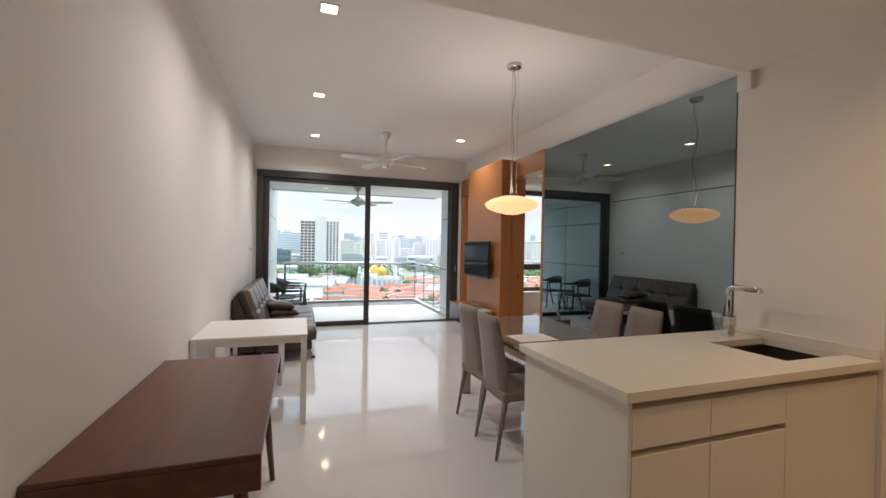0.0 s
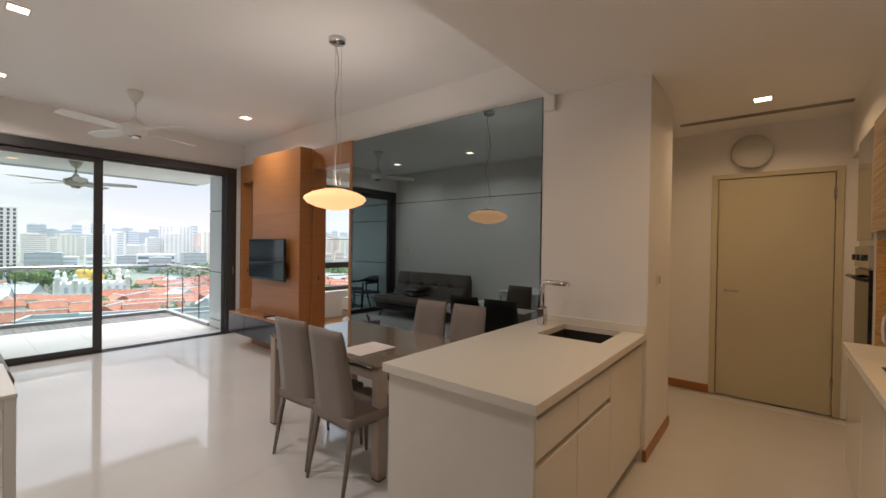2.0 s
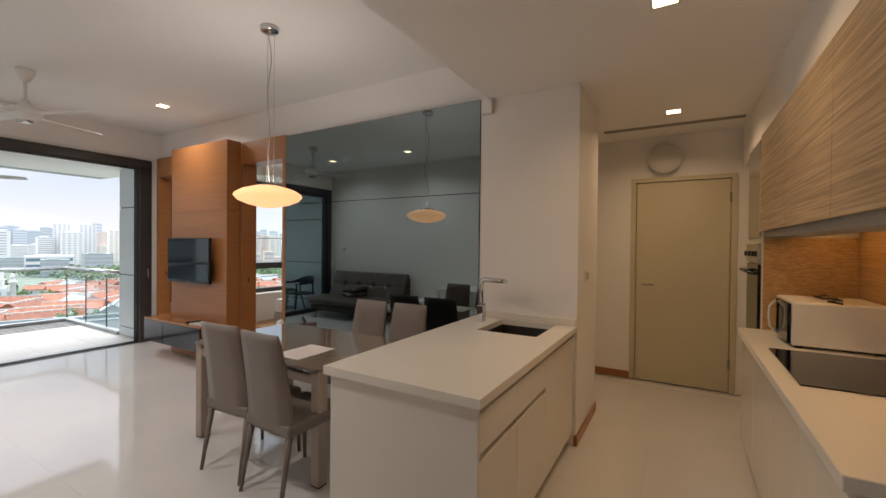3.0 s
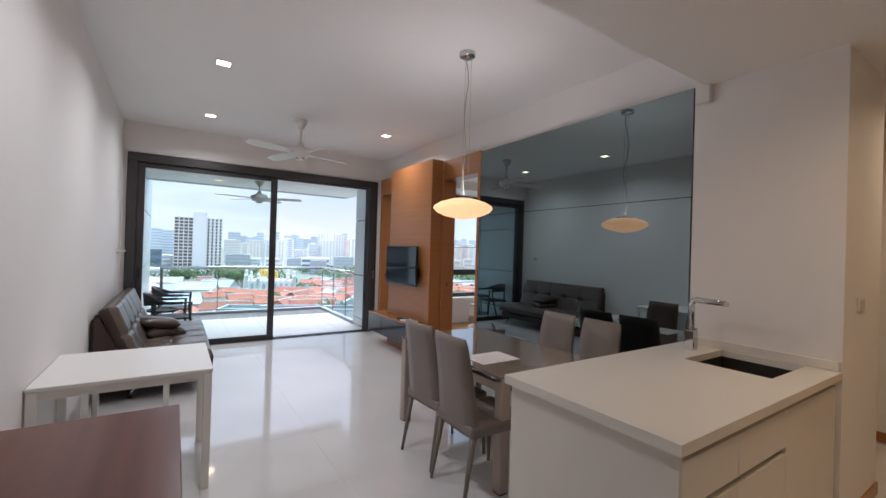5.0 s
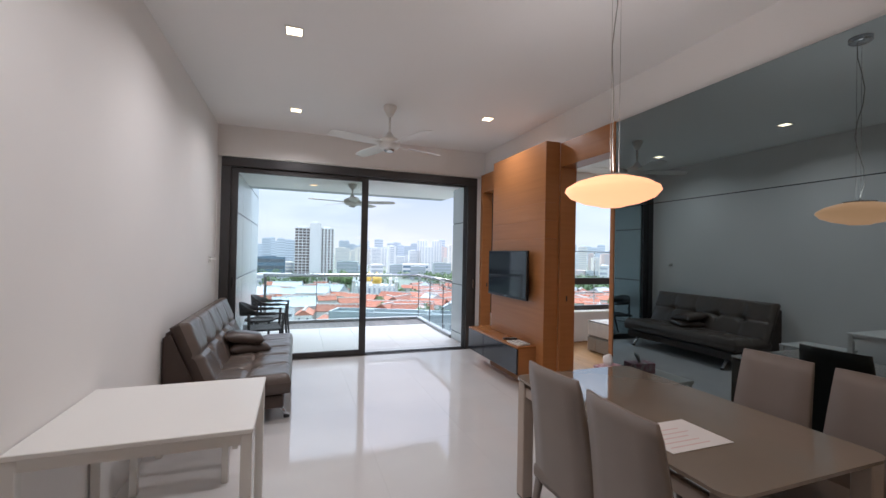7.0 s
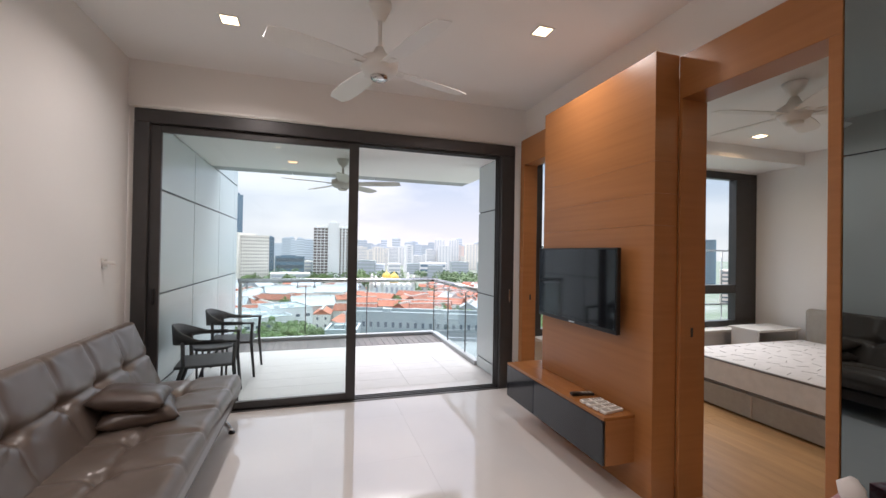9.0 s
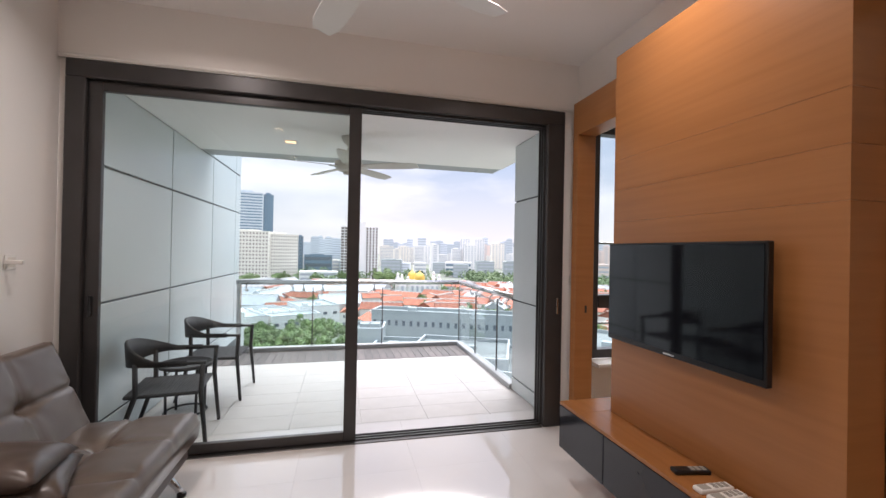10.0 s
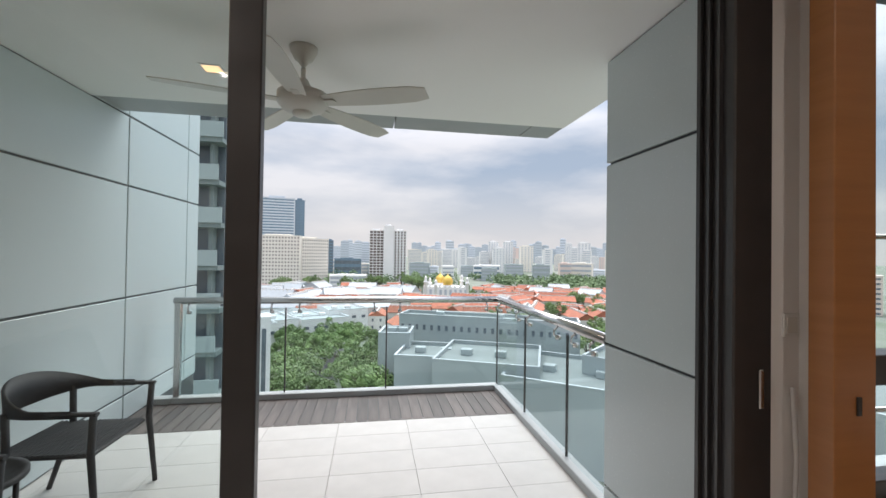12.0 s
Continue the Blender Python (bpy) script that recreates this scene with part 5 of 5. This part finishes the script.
# grey flat-roofed building just below
def flat_block(name, label, px, d, w, l, top, turn, mat_w=M_ROOFW, roof=M_ROOFG, par=0.9, slots=False):
    x, y, rz = spot(px, d)
    t = thing(name, label, "building", x, y, ZG, rz + turn, "flat-roofed buildings")
    h = top - ZG
    bpart("wall", (-w / 2, 0, 0, w / 2, l, h), mat_w, t)
    bpart("roof", (-w / 2 + 0.35, 0.35, h, w / 2 - 0.35, l - 0.35, h + 0.15), roof, t)
    for b in ((-w / 2, 0, h, w / 2, 0.35, h + par), (-w / 2, l - 0.35, h, w / 2, l, h + par), (-w / 2, 0.35, h, -w / 2 + 0.35, l - 0.35, h + par), (w / 2 - 0.35, 0.35, h, w / 2, l - 0.35, h + par)):
        bpart("parapet", b, mat_w, t)
        bpart("coping", (b[0] - 0.08, b[1] - 0.08, b[5], b[2 + 1] + 0.08, b[4] + 0.08, b[5] + 0.14), M_SLATE, t, label="pale coping on the parapet")
    n = max(2, int(w / (2.2 if slots else 4)))
    bm = bmesh.new()
    box(bm, -0.4 if slots else -0.9, -0.1, -0.9 if slots else -0.6, 0.4 if slots else 0.9, 0.1, 0.6)
    me = mesh_of("window", bm, M_WIN)
    for k in range(n if slots or par < 0.9 or mat_w is M_TOWERW else 0):
        for f in range(1):
            o = new("window", me)
            o.location, o.parent = (-w / 2 + (k + 0.5) * w / n, 0, h - 2.6 - 3.4 * f), t
    bm = bmesh.new()
    for k in range(2):
        box(bm, -w * 0.3 + k * w * 0.35, l * 0.4, h + 0.15, -w * 0.3 + k * w * 0.35 + 2.5, l * 0.4 + 2, h + 1.5, bevel=0.1)
    part("roof_plant", bm, mat_w, t)
    return t


flat_block("grey_flat_roof_building", "grey-blue building with flat roof terraces", 770, 92, 18, 15, -22.5, -8)
flat_block("grey_flat_roof_building", "grey-blue building with flat roof terraces", 860, 84, 22, 20, -21.5, -8)
flat_block("grey_flat_roof_building", "grey-blue building with flat roof terraces", 700, 104, 8, 10, -19.5, -8)
flat_block("grey_flat_roof_building", "long grey-blue building wing with roof parapet", 860, 118, 52, 9, -17.6, -8, slots=True)
flat_block("grey_flat_roof_building", "grey-blue building with flat roof terraces", 1030, 78, 30, 24, -23, -8)
flat_block("grey_flat_roof_building", "grey-blue building with flat roof terraces", 1230, 85, 40, 30, -20, -8)
flat_block("grey_flat_roof_building", "grey-blue building with flat roof terraces", 1600, 80, 60, 40, -20, -8)
for p, d, w, l, tp in ((530, 185, 22, 26, -27), (580, 175, 20, 30, -26.5), (620, 190, 18, 22, -25), (490, 170, 18, 24, -26), (430, 160, 26, 26, -26)):
    flat_block("pale_low_building", "pale blue-white low building with a flat roof", p, d, w, l, tp, 18, M_TOWERW, M_ROOFW)
x, y, rz = spot(468, 60)
fin = thing("white_fin_wall", "white fin wall with a dark slot window", "building", x, y, ZG, rz)
bpart("wall", (-1.4, 0, 0, 1.0, 4, height(556, 60) - ZG), M_TOWERW, fin)
bpart("slot_window", (-0.1, -0.06, 2, 0.45, 0.1, height(575, 60) - ZG), M_WIN, fin)

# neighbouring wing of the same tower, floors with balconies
# the wing's shade is put into this darker grey
M_WING = mat("grey_facade_painted_shade", (0.20, 0.235, 0.235), 0.6, vary=0.08, scale=0.5)
wing = thing("neighbour_wing", "neighbouring apartment wing with stacked balconies", "building", 0, 0, 0)
bpart("wall", (-16.0, 36.0, ZG, -8.3, 41, 20), M_WIN, wing)
for k in range(-9, 5):
    z = k * 2.75 + 0.55
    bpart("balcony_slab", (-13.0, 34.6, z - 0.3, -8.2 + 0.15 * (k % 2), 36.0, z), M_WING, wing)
    bpart("balcony_parapet", (-9.5, 34.5, z, -8.25 + 0.25 * (k % 2), 34.62, z + 1.0), M_ROOFW, wing)
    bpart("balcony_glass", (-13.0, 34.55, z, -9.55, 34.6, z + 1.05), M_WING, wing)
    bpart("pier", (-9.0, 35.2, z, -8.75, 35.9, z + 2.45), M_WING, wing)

# trees
def tree_meshes(seed, r, h, count, size):
    g = random.Random(seed)
    bm = bmesh.new()
    tube(bm, [(0, 0, 0), (0.15, 0.1, h * 0.3), (0, 0.2, h * 0.6)], [0.35, 0.26, 0.16], 7)
    for k in range(5):
        a = g.uniform(0, 6.28)
        tube(bm, [(0, 0.1, h * 0.4), (math.cos(a) * r * 0.35, math.sin(a) * r * 0.35, h * 0.62), (math.cos(a) * r * 0.7, math.sin(a) * r * 0.7, h * 0.8)], [0.16, 0.1, 0.04], 5)
    trunk = mesh_of("trunk", bm, M_BARK)
    vs, fs = [], []
    clumps = []
    for k in range(20):
        a, q = g.uniform(0, 6.28), math.sqrt(g.random())
        clumps.append((math.cos(a) * q * r, math.sin(a) * q * r, h * 0.62 + (1 - q * q) * h * 0.36 * g.uniform(0.7, 1.1), r * g.uniform(0.22, 0.40)))
    for k in range(count):
        cx, cy, cz, cr = g.choice(clumps)
        v = Vector((g.gauss(0, 1), g.gauss(0, 1), g.gauss(0, 1))).normalized()
        p = Vector((cx, cy, cz)) + Vector((v.x, v.y, v.z * 0.7)) * cr * g.uniform(0.75, 1.05)
        n = (v + Vector((g.gauss(0, 0.5), g.gauss(0, 0.5), g.gauss(0.3, 0.5)))).normalized()
        s = n.orthogonal().normalized() * size * g.uniform(0.6, 1.2)
        o = n.cross(s)
        i = len(vs)
        vs += [p - s, p - o * 0.6, p + s, p + o * 0.6]
        fs.append((i, i + 1, i + 2, i + 3))
    me = bpy.data.meshes.new("crown")
    me.from_pydata([tuple(v) for v in vs], [], fs)
    me.materials.append(M_LEAF)
    return trunk, me


TREES = [tree_meshes(1, 5.0, 12, 2600, 0.34), tree_meshes(2, 6.0, 11, 2800, 0.36), tree_meshes(3, 4.2, 13, 2300, 0.34)]


def tree(px, d, s=1.0, label="broad green street tree with a rounded crown"):
    x, y, rz = spot(px, d)
    t = thing("tree", label, "tree", x, y, ZG, rnd.uniform(0, 360), "street trees")
    t.scale = (s, s, s)
    tr, cr = rnd.choice(TREES)
    new("trunk", tr).parent = t
    new("crown", cr).parent = t


for k in range(34):
    tree(rnd.uniform(490, 690), rnd.uniform(95, 165), rnd.uniform(0.8, 1.15))
for k in range(16):
    tree(rnd.uniform(340, 480), rnd.uniform(90, 200), rnd.uniform(0.8, 1.2))
for p, d, s in ((925, 190, 1.1), (950, 180, 1.1), (970, 185, 1.0), (905, 200, 1.0), (1040, 150, 1.25), (1062, 158, 1.2), (1085, 150, 1.2), (1110, 160, 1.2), (880, 210, 1.0), (860, 160, 1.0), (990, 230, 1.1), (500, 400, 1.5), (560, 420, 1.3), (548, 430, 1.3), (655, 430, 1.3), (672, 425, 1.4), (712, 430, 1.5), (728, 420, 1.6), (742, 430, 1.4), (610, 430, 1.2)):
    tree(p, d, s)
for k in range(30):
    tree(rnd.uniform(1000, 1400), rnd.uniform(95, 330), rnd.uniform(0.8, 1.3))
for k in range(130):
    tree(rnd.uniform(300, 1250), rnd.uniform(190, 400), rnd.uniform(0.6, 0.9))
# far woods
g = random.Random(9)
vs, fs = [], []
for k in range(260):
    p0 = g.uniform(860, 1260) if k < 200 else g.uniform(560, 860)
    d0 = g.uniform(430, 640)
    x, y, rz = spot(p0, d0)
    R = g.uniform(5, 9)
    for q in range(90):
        v = Vector((g.gauss(0, 1), g.gauss(0, 1), abs(g.gauss(0, 1)))).normalized() * R * g.uniform(0.8, 1.05)
        p = Vector((x, y, ZG + g.uniform(2, 7))) + v
        n = (v.normalized() + Vector((g.gauss(0, 0.5), g.gauss(0, 0.5), g.gauss(0.3, 0.5)))).normalized()
        s = n.orthogonal().normalized() * g.uniform(0.8, 1.5)
        o = n.cross(s)
        i = len(vs)
        vs += [tuple(p - s), tuple(p - o), tuple(p + s), tuple(p + o)]
        fs.append((i, i + 1, i + 2, i + 3))
me = bpy.data.meshes.new("woods")
me.from_pydata(vs, [], fs)
me.materials.append(M_LEAFFAR)
tagged(new("far_woods", me), "distant band of green tree crowns", "woods", kind="stuff")
x, y, rz = spot(560, 130)
bm = bmesh.new()
box(bm, -400, -5, 0, 400, 5, 0.05, m=pose(x, y, ZG, 0, 0, rz + 75))
box(bm, -400, -6, 0, 400, 6, 0.06, m=pose(0, 420, ZG, 0, 0, -8))
tagged(part("road", bm, ROADM), "grey asphalt city road", "road", kind="structure")

# ---- tiles, deck boards ----
def pieces(name, parent, material, spots, w, l, h, bevel=0.0015):
    bm = bmesh.new()
    box(bm, -w / 2, -l / 2, -h, w / 2, l / 2, 0)
    me = mesh_of(name, bm, material)
    for x, y, z in spots:
        o = new(name, me)
        o.location = (x, y, z)
        o.parent = parent


tagged(bpart("deck_bed", (BXL, 10.205, -0.06, 2.92, 10.92, ZB - 0.003), M_JOINT), "dark bed under the timber deck strip", "deck", kind="structure")
floor_ob, bfloor, bedfloor = (bpy.data.objects[n] for n in ("floor", "balcony_floor", "bedroom_floor"))
spots = [(XL + 0.4 + 0.8 * i, BACK + 0.4 + 0.8 * j, 0.0) for i in range(5) for j in range(12) if BACK + 0.4 + 0.8 * j < YW]
pieces("tile", floor_ob, M_FLOOR, [(x, y, z) for x, y, z in spots if x < XM], 0.7994, 0.7994, 0.0115)
pieces("tile", floor_ob, M_FLOOR, [(3.6 + 0.8 * i, 1.68 - 0.8 * j, 0.0) for i in range(2) for j in range(4)], 0.7994, 0.7994, 0.0115)
pieces("tile", bfloor, M_BTILE, [(-0.245 + 0.605 * i, YW + 0.29 + 0.305 * j, ZB) for i in range(6) for j in range(8)] + [(-0.85, YW + 0.29 + 0.305 * j, ZB) for j in range(8)], 0.602, 0.302, 0.0115)
pieces("deck_board", bfloor, M_DECK, [(BXL + 0.05 + 0.103 * i, 10.56, ZB + 0.003) for i in range(35)], 0.097, 0.70, 0.0115)
pieces("plank", bedfloor, M_OAK, [(3.14 + 0.12 * i, BYB + 0.72 + 1.3 * j + 0.06 * (i % 3), 0.004) for i in range(31) for j in range(4)], 0.1185, 1.298, 0.0115)
